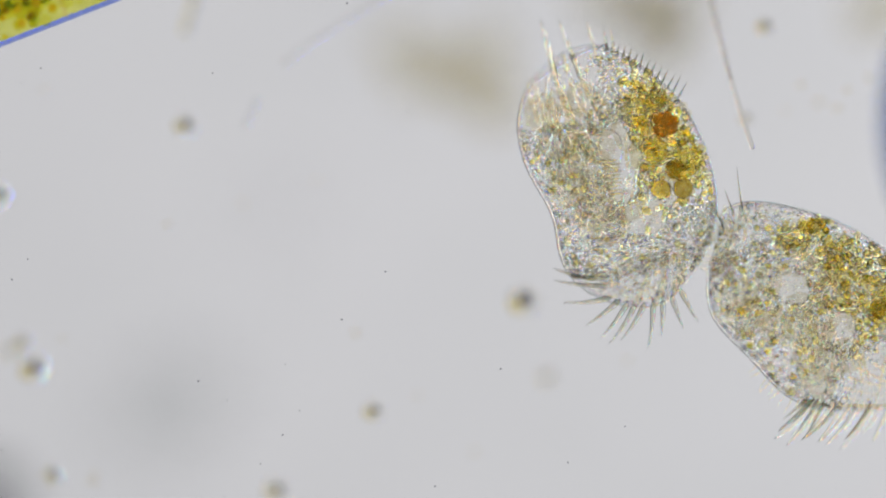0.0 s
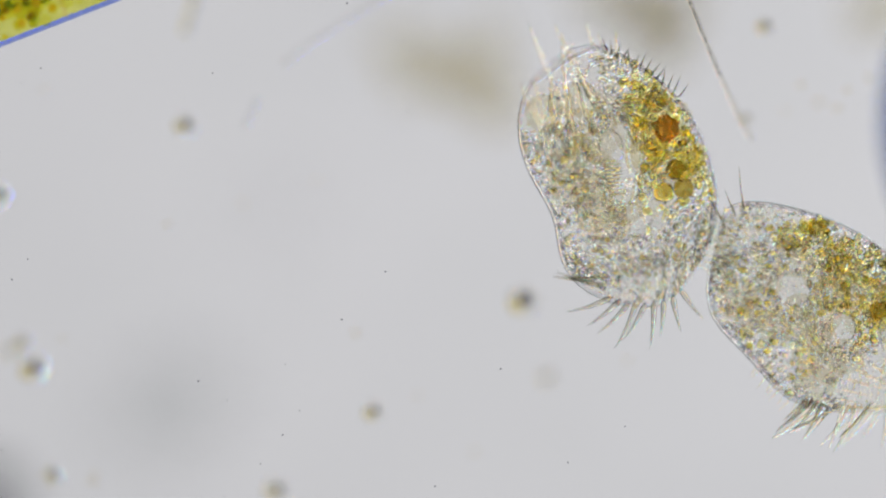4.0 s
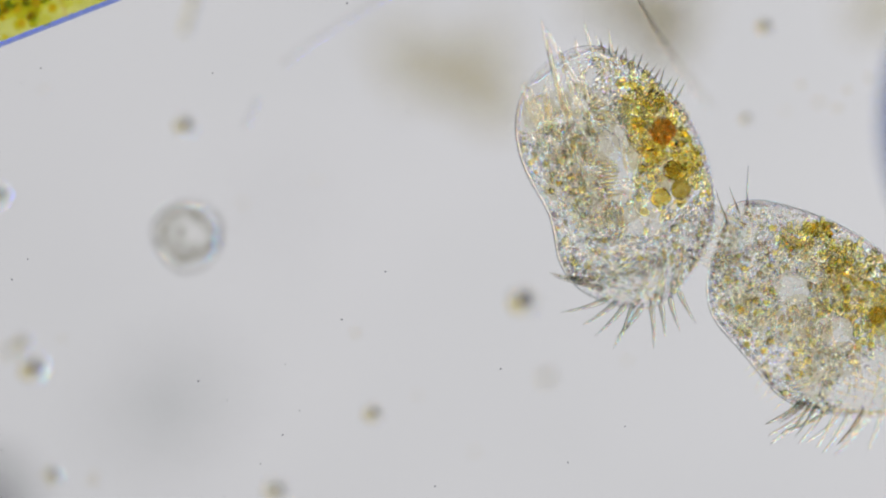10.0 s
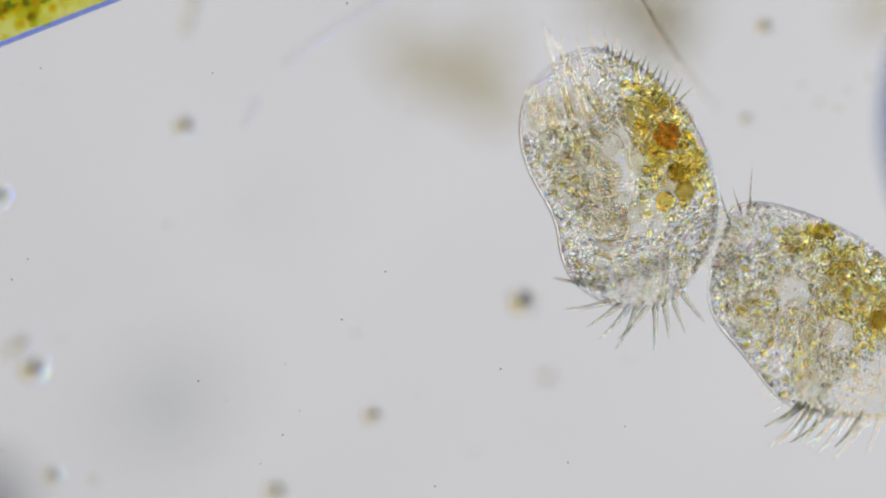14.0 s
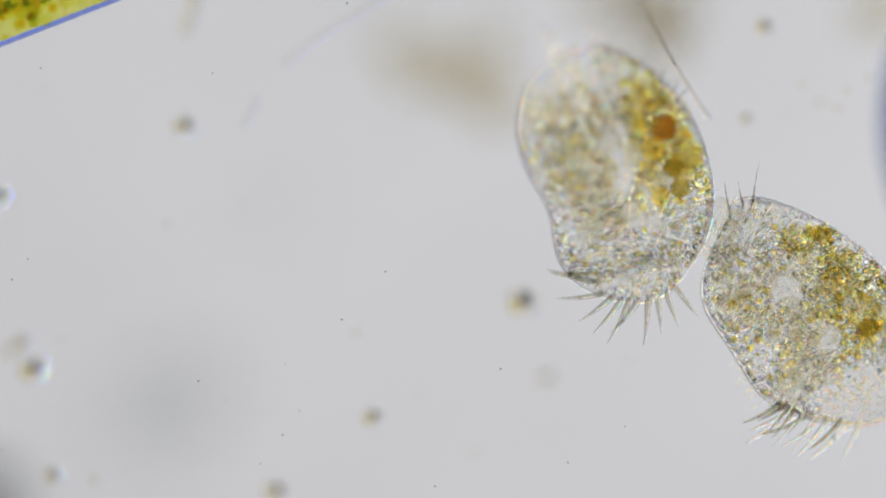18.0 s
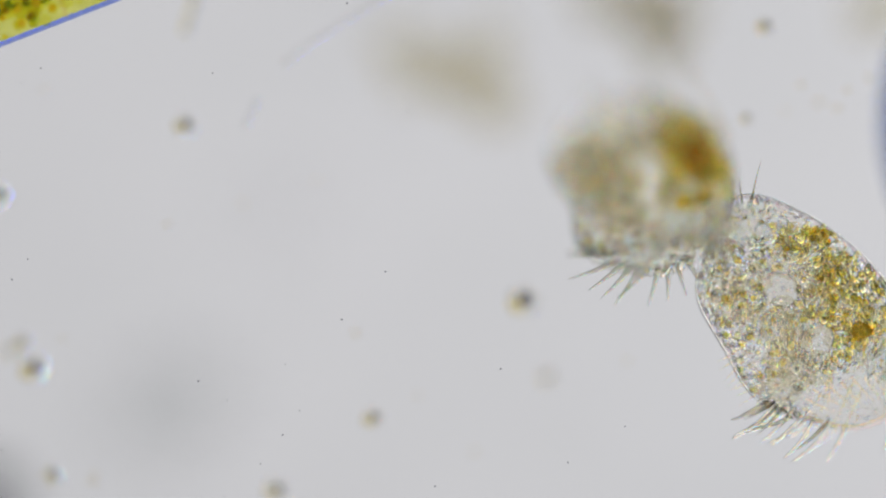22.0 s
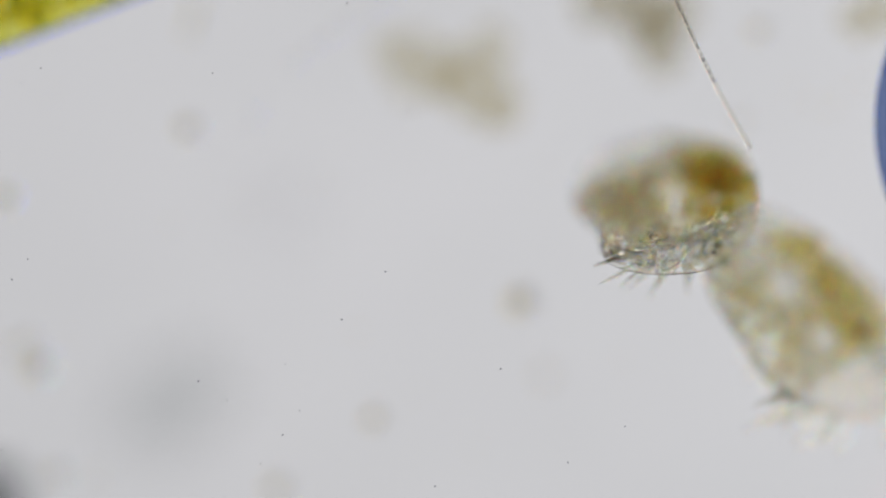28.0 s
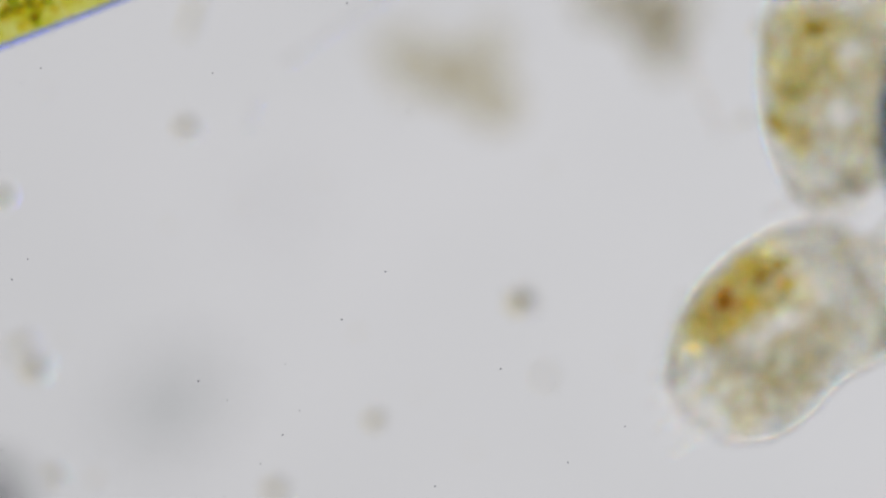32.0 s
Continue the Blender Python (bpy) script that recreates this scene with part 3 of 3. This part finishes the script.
for i in range(24):
    u = i / 23
    side, s = (1, 0.50 + 0.78 * u) if u < 0.60 else (-1, 1.42 - 0.75 * u)
    s = min(s, 0.985)
    x0, y0, out = edge_b(s, side)
    tip = (out + Vector((0.75 + rng.uniform(-0.3, 0.3), -0.25 + rng.uniform(-0.2, 0.2)))).normalized() * rng.uniform(0.014, 0.024)
    bristle(ciliate_b, "collar_membranelle", x0 * 0.94, y0 * 0.97, x0 + tip.x, y0 + tip.y, -0.006 + rng.uniform(-0.008, 0.006), rng.uniform(0.0010, 0.0014), rng.uniform(0.04, 0.20), 9, rng, mat=M_CIRRUS if i % 5 == 0 else M_FINGER)
# four stout cirri at the mouth's corner, and the fine folds of the clear front
for i in range(4):
    x0, y0, out = edge_b(0.46 + 0.035 * i, 1)
    tip = (out + Vector((0.0, -0.45 + 0.08 * i))).normalized() * (0.012 + 0.0010 * i)
    bristle(ciliate_b, "mouth_cirrus", x0 * 0.95, y0, x0 + tip.x, y0 + tip.y, 0.002, 0.0011, 0.05, 5, rng)
for i in range(9):
    u = i / 8
    x0, y0 = flank(CELL_B, 0.60 + 0.05 * math.sin(7 * u), -0.45 + 1.25 * u)
    x1, y1 = flank(CELL_B, 0.86 - 0.22 * (u - 0.4) ** 2, -0.50 + 1.30 * u)
    bristle(ciliate_b, "mouth_fold", x0, y0, x1, y1, 0.002, rng.uniform(0.0006, 0.0010), rng.uniform(-0.1, 0.1), 0, rng, mat=M_COLLAR)
pts = inside(rng, CELL_B, lambda s, x: 1.0 if s > 0.42 else 0.0, 420, 0.7, 0.96)
part("front_granules", many("front_granules", pts, [rng.uniform(0.0003, 0.0007) for _ in pts], M_GRAIN, BALL2), ciliate_b, label="scattered fine granules of the clear front", kind="stuff")
lip = [p for k, p in enumerate(rim_line(CELL_B, -0.0016, 240)) if abs(k - 120) < 34]
part("front_lip", tube("front_lip", lip, [0.0009] * len(lip), M_COLLAR, 8), ciliate_b, label="bright clear lip along the front")
for x0, y0, x1, y1 in ((1558, 652, 1540, 730), (1575, 665, 1568, 748), (1520, 640, 1536, 700)):
    bristle(ciliate_b, "ventral_cirrus", *B(x0, y0), *B(x1, y1), 0.004, 0.0011, 0.05, 6, rng)
for x0, y0, x1, y1 in ((1322, 362, 1312, 292), (1306, 372, 1290, 330), (1285, 388, 1258, 340)):
    bristle(ciliate_b, "tail_cirrus", *B(x0, y0), *B(x1, y1), 0.0, 0.0006, 0.04, 7, rng)
# strands that tie the two cells together
for i in range(9):
    u = i / 8
    bristle(ciliate_b, "junction_strand", *B(1318 - 40 * u, 398 + 78 * u), *B(1262 - 30 * u, 376 + 92 * u), 0.001, 0.0008, 0.08, 0, rng, label="clear strand between the joined cells")
part("junction_bridge", lump("junction_bridge", 0.0125, M_PELLICLE, 0.2, 1.6, seed=31.0, squash=(0.8, 1.3, 0.7)), ciliate_b, pose(*B(1272, 428), -0.002, 0, 0, 10 - B_REST[2]), "clear plasm where the two cells are joined")
pts = [(*B(rng.gauss(1274, 20), rng.gauss(432, 34)), rng.uniform(-0.008, 0.006)) for _ in range(130)]
part("junction_granules", many("junction_granules", pts, [rng.uniform(0.0004, 0.0008) for _ in pts], M_GRAIN, BALL2), ciliate_b, label="fine granules where the two cells are joined", kind="stuff")
for i in range(10):
    x0, y0, out = edge_b(0.02 + 0.05 * i, 1)
    out = (out + Vector((0, rng.uniform(-0.3, 0.5)))) * rng.uniform(0.005, 0.009)
    bristle(ciliate_b, "short_cilium", x0 * 0.97, y0, x0 + out.x, y0 + out.y, -0.003, 0.0006, 0.05, 10, rng, mat=M_COLLAR)


# ---------------------------------------------------------------- green alga
def alga():
    root = new("alga_filament")
    a, b = spot(-160, 50 + 53, 0.0), spot(420, -90 - 53 + 20, 0.0)
    d = (b - a).normalized()
    n = Vector((-d.y, d.x, 0))
    radius = 0.024
    mid = spot(120, 31, 0.006) + n * radius
    turn = math.degrees(math.atan2(d.y, d.x))
    root.matrix_basis = Matrix.Translation(mid) @ pose(0, 0, 0, 0, 0, turn)
    pts = [(x, 0, 0) for x in np.linspace(-0.11, 0.11, 23)]
    # strips added along both edges; their blue paints the lens's colour fringe
    for side in (-1, 1):
        edge = [(x, side * (radius + 0.0003), 0) for x in np.linspace(-0.11, 0.11, 23)]
        part("sheath", tube("sheath", edge, [0.0013] * 23, M_EDGE_FRINGE, 12), root, label="thin strip tinted blue for the colour fringe of the edge")
    part("cell_wall", tube("cell_wall", pts, [radius] * 23, M_WALL, 48), root)
    for x in (-0.062, -0.0005, 0.061):
        part("cross_wall", tube("cross_wall", [(x - 0.0006, 0, 0), (x + 0.0006, 0, 0)], [radius * 0.985] * 2, M_OCHRE, 40), root)
    rng = np.random.RandomState(5)
    for k, (x0, x1) in enumerate(((-0.109, -0.063), (-0.061, -0.0015), (0.0005, 0.060), (0.062, 0.109))):
        cell = part("cell", tube("cell", [(x, 0, 0) for x in np.linspace(x0, x1, 7)], [radius * 0.96] * 7, M_SAP, 40), root, label="cell of yellow-green sap")
        n = 300
        ang = rng.uniform(0, 6.283, n)
        r = radius * rng.uniform(0.40, 0.93, n)
        c = np.stack([rng.uniform(x0 + 0.001, x1 - 0.001, n), r * np.cos(ang), r * np.sin(ang)], 1)
        part("chloroplast", many("chloroplast", c, rng.uniform(0.0008, 0.0034, n), M_CHLORO, BALL2), cell, label="yellow-green granular chloroplast", kind="stuff")
        part("pyrenoids", many("pyrenoids", c[:240], rng.uniform(0.0006, 0.0024, 240), M_PYRENOID, BALL2), cell, label="small bright grains in the chloroplast", kind="stuff")
    return tagged(root, "yellow-green algal filament with granular chloroplasts and cross walls", "alga")


alga()


# ---------------------------------------------------------------- floc, dust, bubble
def floc(name, lumps, mat, label, category="floc", group="", seed=0.0):
    """A loose clump: lumps of x, y, z, radius; each is a part."""
    root = new(name)
    x, y, z, _ = lumps[0]
    base = spot(x, y, z)
    root.matrix_basis = Matrix.Translation(base)
    for i, (x, y, z, r) in enumerate(lumps):
        me = lump("clump", r / SCALE, mat, 0.55, 1.5, BALL3, seed + i * 1.7)
        part("clump", me, root, Matrix.Translation(spot(x, y, z) - base))
    return tagged(root, label, category, group)


floc("floc", [(845, 150, 0.175, 58), (890, 190, 0.165, 36), (800, 125, 0.175, 48), (735, 110, 0.185, 50), (870, 75, 0.175, 32), (690, 85, 0.185, 30)], M_TAN,
     "loose tan-brown floc of debris drifting near the surface", seed=2.0)
floc("floc", [(1165, 40, 0.180, 44), (1180, 90, 0.175, 34), (1130, 10, 0.180, 46), (1195, 10, 0.185, 40), (1060, -10, 0.180, 40)], M_FLOC,
     "long olive-grey floc of debris near the surface", seed=5.0)
floc("floc", [(1530, 30, 0.150, 32), (1575, 10, 0.150, 38)], M_TAN, "small tan floc near the surface", seed=8.0)
floc("floc", [(290, 720, 0.300, 84), (340, 690, 0.300, 60), (240, 760, 0.300, 54)], M_GREY, "thin grey floc high in the water", seed=11.0)
floc("floc", [(470, 370, 0.300, 66), (525, 345, 0.300, 40)], M_HAZE, "very faint grey floc high in the water", seed=13.0)
# unlike the flocs above: a dark lump added to vignette the corner
floc("floc", [(-40, 924, 0.240, 74)], M_SHADE, "dark lump added for the dim lower left corner", seed=17.0)
DUST = []
for x, y, r, z in ((326, 222, 13, 0.022), (926, 533, 19, 0.022), (660, 728, 12, 0.020), (1353, 46, 11, 0.018), (57, 652, 17, 0.024), (92, 842, 11, 0.026),
                   (487, 868, 14, 0.03), (-3, 346, 13, 0.015), (968, 668, 9, 0.05), (38, 606, 9, 0.03), (1320, 210, 7, 0.02), (20, 620, 10, 0.05)):
    root = new("dust_grain")
    place = spot(x, y, -z - 0.020)
    root.matrix_basis = Matrix.Translation(place)
    # amber lump on the left; clear shell added to bend light into a fringe
    part("core", lump("core", 0.58 * r / SCALE, M_DUST, 0.4, 2.0, BALL2, x), root, pose(4 / SCALE, 3 / SCALE, 0))
    part("amber_side", lump("amber_side", 0.80 * r / SCALE, M_AMBER_TINT, 0.5, 2.0, BALL3, x + 3), root, pose(-0.55 * r / SCALE, -0.30 * r / SCALE, 0), "amber side")
    part("jelly", lump("jelly", 1.45 * r / SCALE, M_FRINGE_SHELL, 0.3, 2.0, BALL3, y), root)
    tagged(root, "dark grain of dust with an added clear shell for its pale fringe", "dust", "dust on the slide")
    DUST.append((root, place))

rng = random.Random(21)
for x, y, r in ((1450, 182, 8), (1418, 150, 6), (1482, 192, 7), (1540, 138, 7), (1390, 196, 5), (1500, 160, 6), (295, 398, 6), (630, 590, 7), (165, 852, 8), (168, 840, 6), (430, 360, 6),
                (78, 158, 5), (110, 600, 5), (560, 320, 5), (975, 300, 5), (1110, 640, 6), (740, 700, 5), (840, 800, 6)):
    ob = new("pale_fleck", lump("pale_fleck", 0.8 * r / SCALE, M_RIM, 0.5, 2.2, BALL3, x, (1.2, 0.8, 0.6)))
    ob.matrix_basis = Matrix.Translation(spot(x, y, rng.uniform(-0.05, -0.03)))
    tagged(ob, "faint clear fleck of debris on the slide", "fleck", "flecks on the slide")

bubble = lump("air_bubble", 1.0, M_AIR_TINTED, 0.0, 1.0, ball(6))
ob = new("air_bubble", bubble)
ob.matrix_basis = Matrix.Translation(spot(1568 + 400, 215, 0.085)) @ Matrix.Diagonal((400 / SCALE, 400 / SCALE, 0.018, 1))
tagged(ob, "large flattened air bubble, tinted blue for the light its rim bends", "air bubble")


def hair(name, pts, width, mat, label, category):
    me = tube(name, [spot(*p) for p in pts], [width] * len(pts), mat, 8)
    return tagged(new(name, me), label, category)


hair("scratch", [(700, -20, -0.03), (620, 30, -0.03), (560, 68, -0.03), (500, 112, -0.03)], 0.0013, M_HAIR, "faint long scratch in the slide's film", "scratch")
hair("scratch", [(457, 174, -0.03), (445, 200, -0.03), (431, 226, -0.03)], 0.0012, M_HAIR, "faint short scratch in the slide's film", "scratch")
# a single rod, built as an amber and a bluish half side by side
hair("rod", [(345, -12, -0.055), (335, 22, -0.055), (323, 60, -0.055)], 0.0015, M_AMBER_TINT, "amber half of a pale short rod, out of focus", "rod")
hair("rod", [(353, -12, -0.055), (343, 22, -0.055), (331, 60, -0.055)], 0.0015, M_SLATE, "bluish half of a pale short rod, out of focus", "rod")

# thread of a filamentous bacterium that trails past
root = new("bacterial_thread")
pts = [(0.024 * u - 0.004 * u * (1 - u), -0.062 * u - 0.02, 0) for u in np.linspace(-0.6, 1.15, 24)]
part("sheath", tube("sheath", pts, [0.0012] * 24, M_THREAD, 10), root)
bead = many("bead", [(0, 0, 0)], [0.0006], M_SPECK, BALL2)
rng = random.Random(12)
for u in np.linspace(-0.3, 0.62, 30):
    u += rng.uniform(-0.012, 0.012)
    part("bead", bead, root, Matrix.Translation((0.024 * u - 0.004 * u * (1 - u) + rng.uniform(-0.0003, 0.0003), -0.062 * u - 0.02, 0.0004)) @ Matrix.Diagonal((rng.uniform(0.7, 1.3), rng.uniform(0.8, 1.6), 1, 1)))
thread = tagged(root, "thin clear thread of bacteria with dark beads", "bacteria thread")


# ---------------------------------------------------------------- small swimmers
swimmer = new("round_protist")
part("body", lump("body", 0.0155, M_VEIL, 0.10, 1.6, BALL4, 4.0), swimmer)
rng = random.Random(9)
for i in range(40):
    a = i * 2 * math.pi / 26 + rng.uniform(-0.1, 0.1)
    far = 0.0112 * (1.0 if i < 26 else rng.uniform(0.2, 0.8)) * rng.uniform(0.86, 1.12)
    part("lobe", lump("lobe", rng.uniform(0.0015, 0.0036) * (1.0 if i < 26 else 0.55), M_BLEB, 0.45, 2.2, BALL2, i), swimmer,
         pose(far * math.cos(a), far * math.sin(a), rng.uniform(-0.003, 0.004)))
ring = [Vector((0.0160 * math.cos(a) * (1 + 0.04 * math.sin(3 * a)), 0.0160 * math.sin(a) * (1 + 0.04 * math.sin(3 * a)), 0)) for a in np.linspace(0, 2 * math.pi, 65)[:-1]]
part("slime_ridge", ridge("slime_ridge", ring, 0.00045, 0.00068, [1] * 64, M_RIDGE), swimmer, label="thin clear ridge added for a bright halo")
tagged(swimmer, "clear round lobed protist swimming through the drop", "protist")


def mite(name, radius, mat, label):
    root = new(name)
    part("body", lump("body", radius, mat, 0.2, 2, BALL3, radius * 900), root)
    part("shell", lump("shell", radius * 1.7, M_RIM, 0.15, 2, BALL3, radius * 500), root)
    return tagged(root, label, "flagellate")


mite_a = mite("flagellate", 0.0026, M_FAT, "tiny yellow flagellate swimming through the drop")
mite_b = mite("flagellate", 0.0020, M_GRAIN, "tiny grey flagellate swimming through the drop")
mite_c = mite("flagellate", 0.0022, M_FAT, "tiny pale flagellate swimming through the drop")

# grit on the lens: it stays in focus and goes along with the lens
grit = new("lens_grit")
for x, y, r in ((72, 121, 2.2), (21, 495, 2.4), (49, 459, 1.8), (682, 481, 2.4), (351, 675, 3.0), (402, 709, 2.0), (605, 566, 2.2), (500, 770, 2.4), (886, 653, 2.4),
                (1005, 819, 2.0), (770, 861, 2.4), (1106, 755, 2.0), (721, 198, 2.2), (790, 60, 2.0), (614, 6, 2.4), (376, 130, 1.8), (461, 821, 1.6), (530, 727, 1.8),
                (3, 797, 2.0), (37, 147, 1.4), (342, 536, 1.4), (505, 645, 1.4)):
    part("speck", lump("speck", 0.82 * r / SCALE, M_SPECK, 0.2, 2, BALL2, x), grit, Matrix.Translation(spot(x, y, 0.0)))
tagged(grit, "tiny sharp dark specks of grit on the lens", "grit")


# ---------------------------------------------------------------- what moves
def row(t, x, y, z=0.0, rx=0, ry=0, rz=0):
    p = spot(x, y, z)
    return t, pose(p.x, p.y, p.z, rx, ry, rz)


def motions():
    walk(ciliate_a, [row(*r) for r in (
        (0, 1100, 316, 0, 0, 0, 10), (3, 1100, 316, 0, 0, 0, 10), (6, 1104, 318, 0, 0, 0, 10), (9, 1101, 318, 0, 0, 0, 10), (11.5, 1091, 318, 0, 0, 0, 10), (12.2, 1092, 319, 0, 0, 0, 10),
        (13, 1103, 325, 0, 0, 0, 10), (13.5, 1107, 324, 0, 0, 0, 10), (14, 1103, 321, 0, 0, 0, 10), (14.5, 1093, 320, 0, 0, 0, 10), (16.5, 1094, 319, 0, 1, 0, 10), (17, 1099, 318, 0, 2, 0, 10), (18, 1096, 312, 0.010, 13, 0, 9), (19, 1097, 308, 0.025, 26, 0, 8),
        (20, 1108, 313, 0.031, 32, 0, 6), (21.5, 1136, 319, 0.041, 46, 0, 4), (23, 1147, 330, 0.044, 51, 0, 4), (24.5, 1160, 334, 0.045, 54, 0, 8), (25.5, 1170, 341, 0.054, 58, 0, 9),
        (27.5, 1186, 354, 0.098, 62, 0, 9), (28.2, 1192, 354, 0.094, 62, 0, 9), (29, 1206, 353, 0.077, 60, 0, 11), (30.5, 1226, 358, 0.080, 62, 0, 16), (30.8, 1222, 362, 0.084, 65, 0, 22),
        (30.9, 1196, 380, 0.092, 70, 0, 34), (31.0, 1160, 424, 0.098, 70, 0, 46), (31.1, 1148, 456, 0.086, 66, 0, 60), (31.2, 1128, 456, 0.080, 58, 0, 73),
        (31.3, 1106, 546, 0.068, 44, 0, 84), (31.4, 1186, 592, 0.022, 4, 0, 95), (31.5, 1256, 602, 0.008, 0, 0, 106), (31.6, 1316, 596, -0.006, 0, 0, 112),
        (31.8, 1378, 582, -0.016, 0, 0, 116), (32, 1396, 578, -0.018, 0, 0, 117))])
    walk(ciliate_b, [row(*r) for r in (
        (0, 1465, 546, 0, 0, 0, -138), (3, 1465, 547, 0, 0, 0, -138), (6, 1464, 550, 0, 0, 0, -141), (9, 1464, 551, 0, 0, 0, -141), (11.5, 1461, 554, 0, 0, 0, -142.5), (12.2, 1461, 556, 0, 0, 0, -142.5),
        (13, 1465, 560, 0, 0, 0, -142.5), (14.5, 1463, 556, 0, 0, 0, -143), (17, 1453, 561, 0, 0, 0, -146), (18, 1447, 562, 0, 0, 0, -149), (19, 1441, 563, 0, 0, 0, -151), (20, 1439, 564, 0, 0, 0, -151),
        (21.5, 1435, 563, 0, 0, 0, -152), (23, 1433, 563, 0, 0, 0, -152.5), (24.5, 1431, 564, 0.001, 2, -4, -154), (25.5, 1434, 565, 0.004, 6, -10, -154), (27.5, 1443, 566, 0.000, 10, -26, -153),
        (28.2, 1446, 565, 0.000, 10, -28, -152), (29, 1466, 553, 0.008, 12, -30, -149), (29.5, 1477, 548, 0.008, 12, -30, -147), (30.5, 1506, 538, 0.012, 14, -30, -144), (30.8, 1514, 506, 0.018, 20, -24, -138), (30.9, 1460, 440, 0.02, 32, -12, -122),
        (31.0, 1394, 354, 0.03, 46, 0, -102), (31.1, 1465, 370, 0.012, 20, 0, -96), (31.2, 1459, 366, -0.004, 10, 0, -86), (31.3, 1408, 322, -0.012, 4, 0, -58),
        (31.4, 1424, 268, -0.016, 0, 0, -34), (31.5, 1440, 236, -0.018, 0, 0, -27), (31.6, 1464, 184, -0.018, 0, 0, -22), (31.8, 1484, 142, -0.019, 0, 0, -19), (32, 1492, 126, -0.019, 0, 0, -18))])
    # food drifts in the cytoplasm
    for (ob, z), places in ((RED, ((0, 1180, 222), (3, 1181, 228), (6, 1183, 229), (9, 1180, 231), (13, 1181, 238), (17, 1181, 228), (32, 1180, 226))),
                            (GOLD, ((0, 1174, 338), (6, 1178, 344), (9, 1176, 348), (13, 1178, 354), (17, 1178, 350), (32, 1174, 342)))):
        walk(ob, [(t, pose(*A(x, y), z, 0, 0, 3 * t)) for t, x, y in places])
    # bristles beat slowly, each in its own time
    for ob, (x, y, z, up, turn), swing, speed, phase in BRISTLES:
        walk(ob, [(t, pose(x, y, z, up + 0.4 * swing * math.cos(speed * 5 * t + phase), 0, turn + swing * math.sin(speed * 6.28 * t + phase) - swing * math.sin(phase))) for t in np.arange(0, 32.1, 0.8)])
    walk(swimmer, [row(*r) for r in (
        (0, 1080, -240, 0.034), (7.0, 1010, -120, 0.034), (7.5, 952, -20, 0.034), (7.7, 915, 0, 0.034), (8.0, 846, 42, 0.034, 0, 0, 15), (8.3, 734, 130, 0.034, 0, 0, 30), (8.7, 656, 168, 0.034, 0, 0, 50),
        (9.0, 607, 196, 0.034, 0, 0, 60), (9.3, 550, 233, 0.034, 0, 0, 75), (9.7, 422, 362, 0.034, 0, 0, 100), (10.0, 332, 418, 0.034, 0, 0, 120), (10.3, 248, 483, 0.034, 0, 0, 140),
        (10.7, 72, 503, 0.034, 0, 0, 160), (11.0, -70, 520, 0.034, 0, 0, 170), (13, -240, 560, 0.034, 0, 0, 180), (32, -260, 600, 0.034, 0, 0, 180))])
    walk(mite_a, [row(*r) for r in ((0, -160, 300), (11.8, -140, 280), (12.4, 60, 240, 0.06), (12.7, 178, 196, 0.03), (13.0, 212, 152, 0.014), (13.5, 246, 80, 0.01), (13.9, 290, -60, 0.02), (15, 330, -200), (32, 330, -220))])
    walk(mite_b, [row(*r) for r in ((0, 1700, 330), (30.0, 1660, 320, 0.03), (30.8, 1500, 250, 0.03), (31.0, 1445, 188, 0.03), (31.1, 1463, 145, 0.03), (31.2, 1464, 104, 0.03), (31.3, 1430, 84, 0.03),
                                    (31.4, 1416, 36, 0.03), (31.5, 1420, 26, 0.03), (31.7, 1430, -60, 0.03), (32, 1440, -160, 0.03))])
    walk(mite_c, [row(*r) for r in ((0, 500, 1100), (19.8, 490, 1040, 0.01), (20.3, 480, 880, 0.005), (20.5, 476, 838, 0.0), (20.8, 430, 900, 0.0), (21.4, 400, 1040), (32, 400, 1100))])
    walk(thread, [row(*r) for r in ((0, 1268, -77, 0.034, 22, 0, -7), (1, 1262, -77, 0.024, 22, 0, -6), (3, 1222, -77, 0.010, 22, 0, 1), (6, 1212, -77, 0.008, 22, 0, 2), (7.5, 1172, -72, 0.010, 30, 0, 5),
                                    (9, 1122, -62, 0.012, 42, 0, 8), (12, 1122, -62, 0.014, 42, 0, 6), (14.5, 1131, -62, 0.016, 42, 0, 7), (17, 1126, -62, 0.026, 40, 0, 6), (19, 1130, -66, 0.050, 34, 0, 5),
                                    (23, 1160, -77, 0.085, 20, 0, 6), (25.5, 1174, -77, 0.052, 14, 0, 6), (27.5, 1200, -77, 0.068, 14, 0, 5), (28.2, 1199, -77, 0.066, 14, 0, 5),
                                    (29, 1200, -77, 0.080, 0, 0, 2), (32, 1170, -120, 0.11, 0, 0, 0))])
    walk(DUST[2][0], [row(*r) for r in ((0, 660, 728, -0.040), (10, 660, 732, -0.040), (20, 659, 739, -0.040), (32, 664, 745, -0.040))])
    walk(grit, [(t, pose(0, 0, f)) for t, f in FOCUS])


motions()
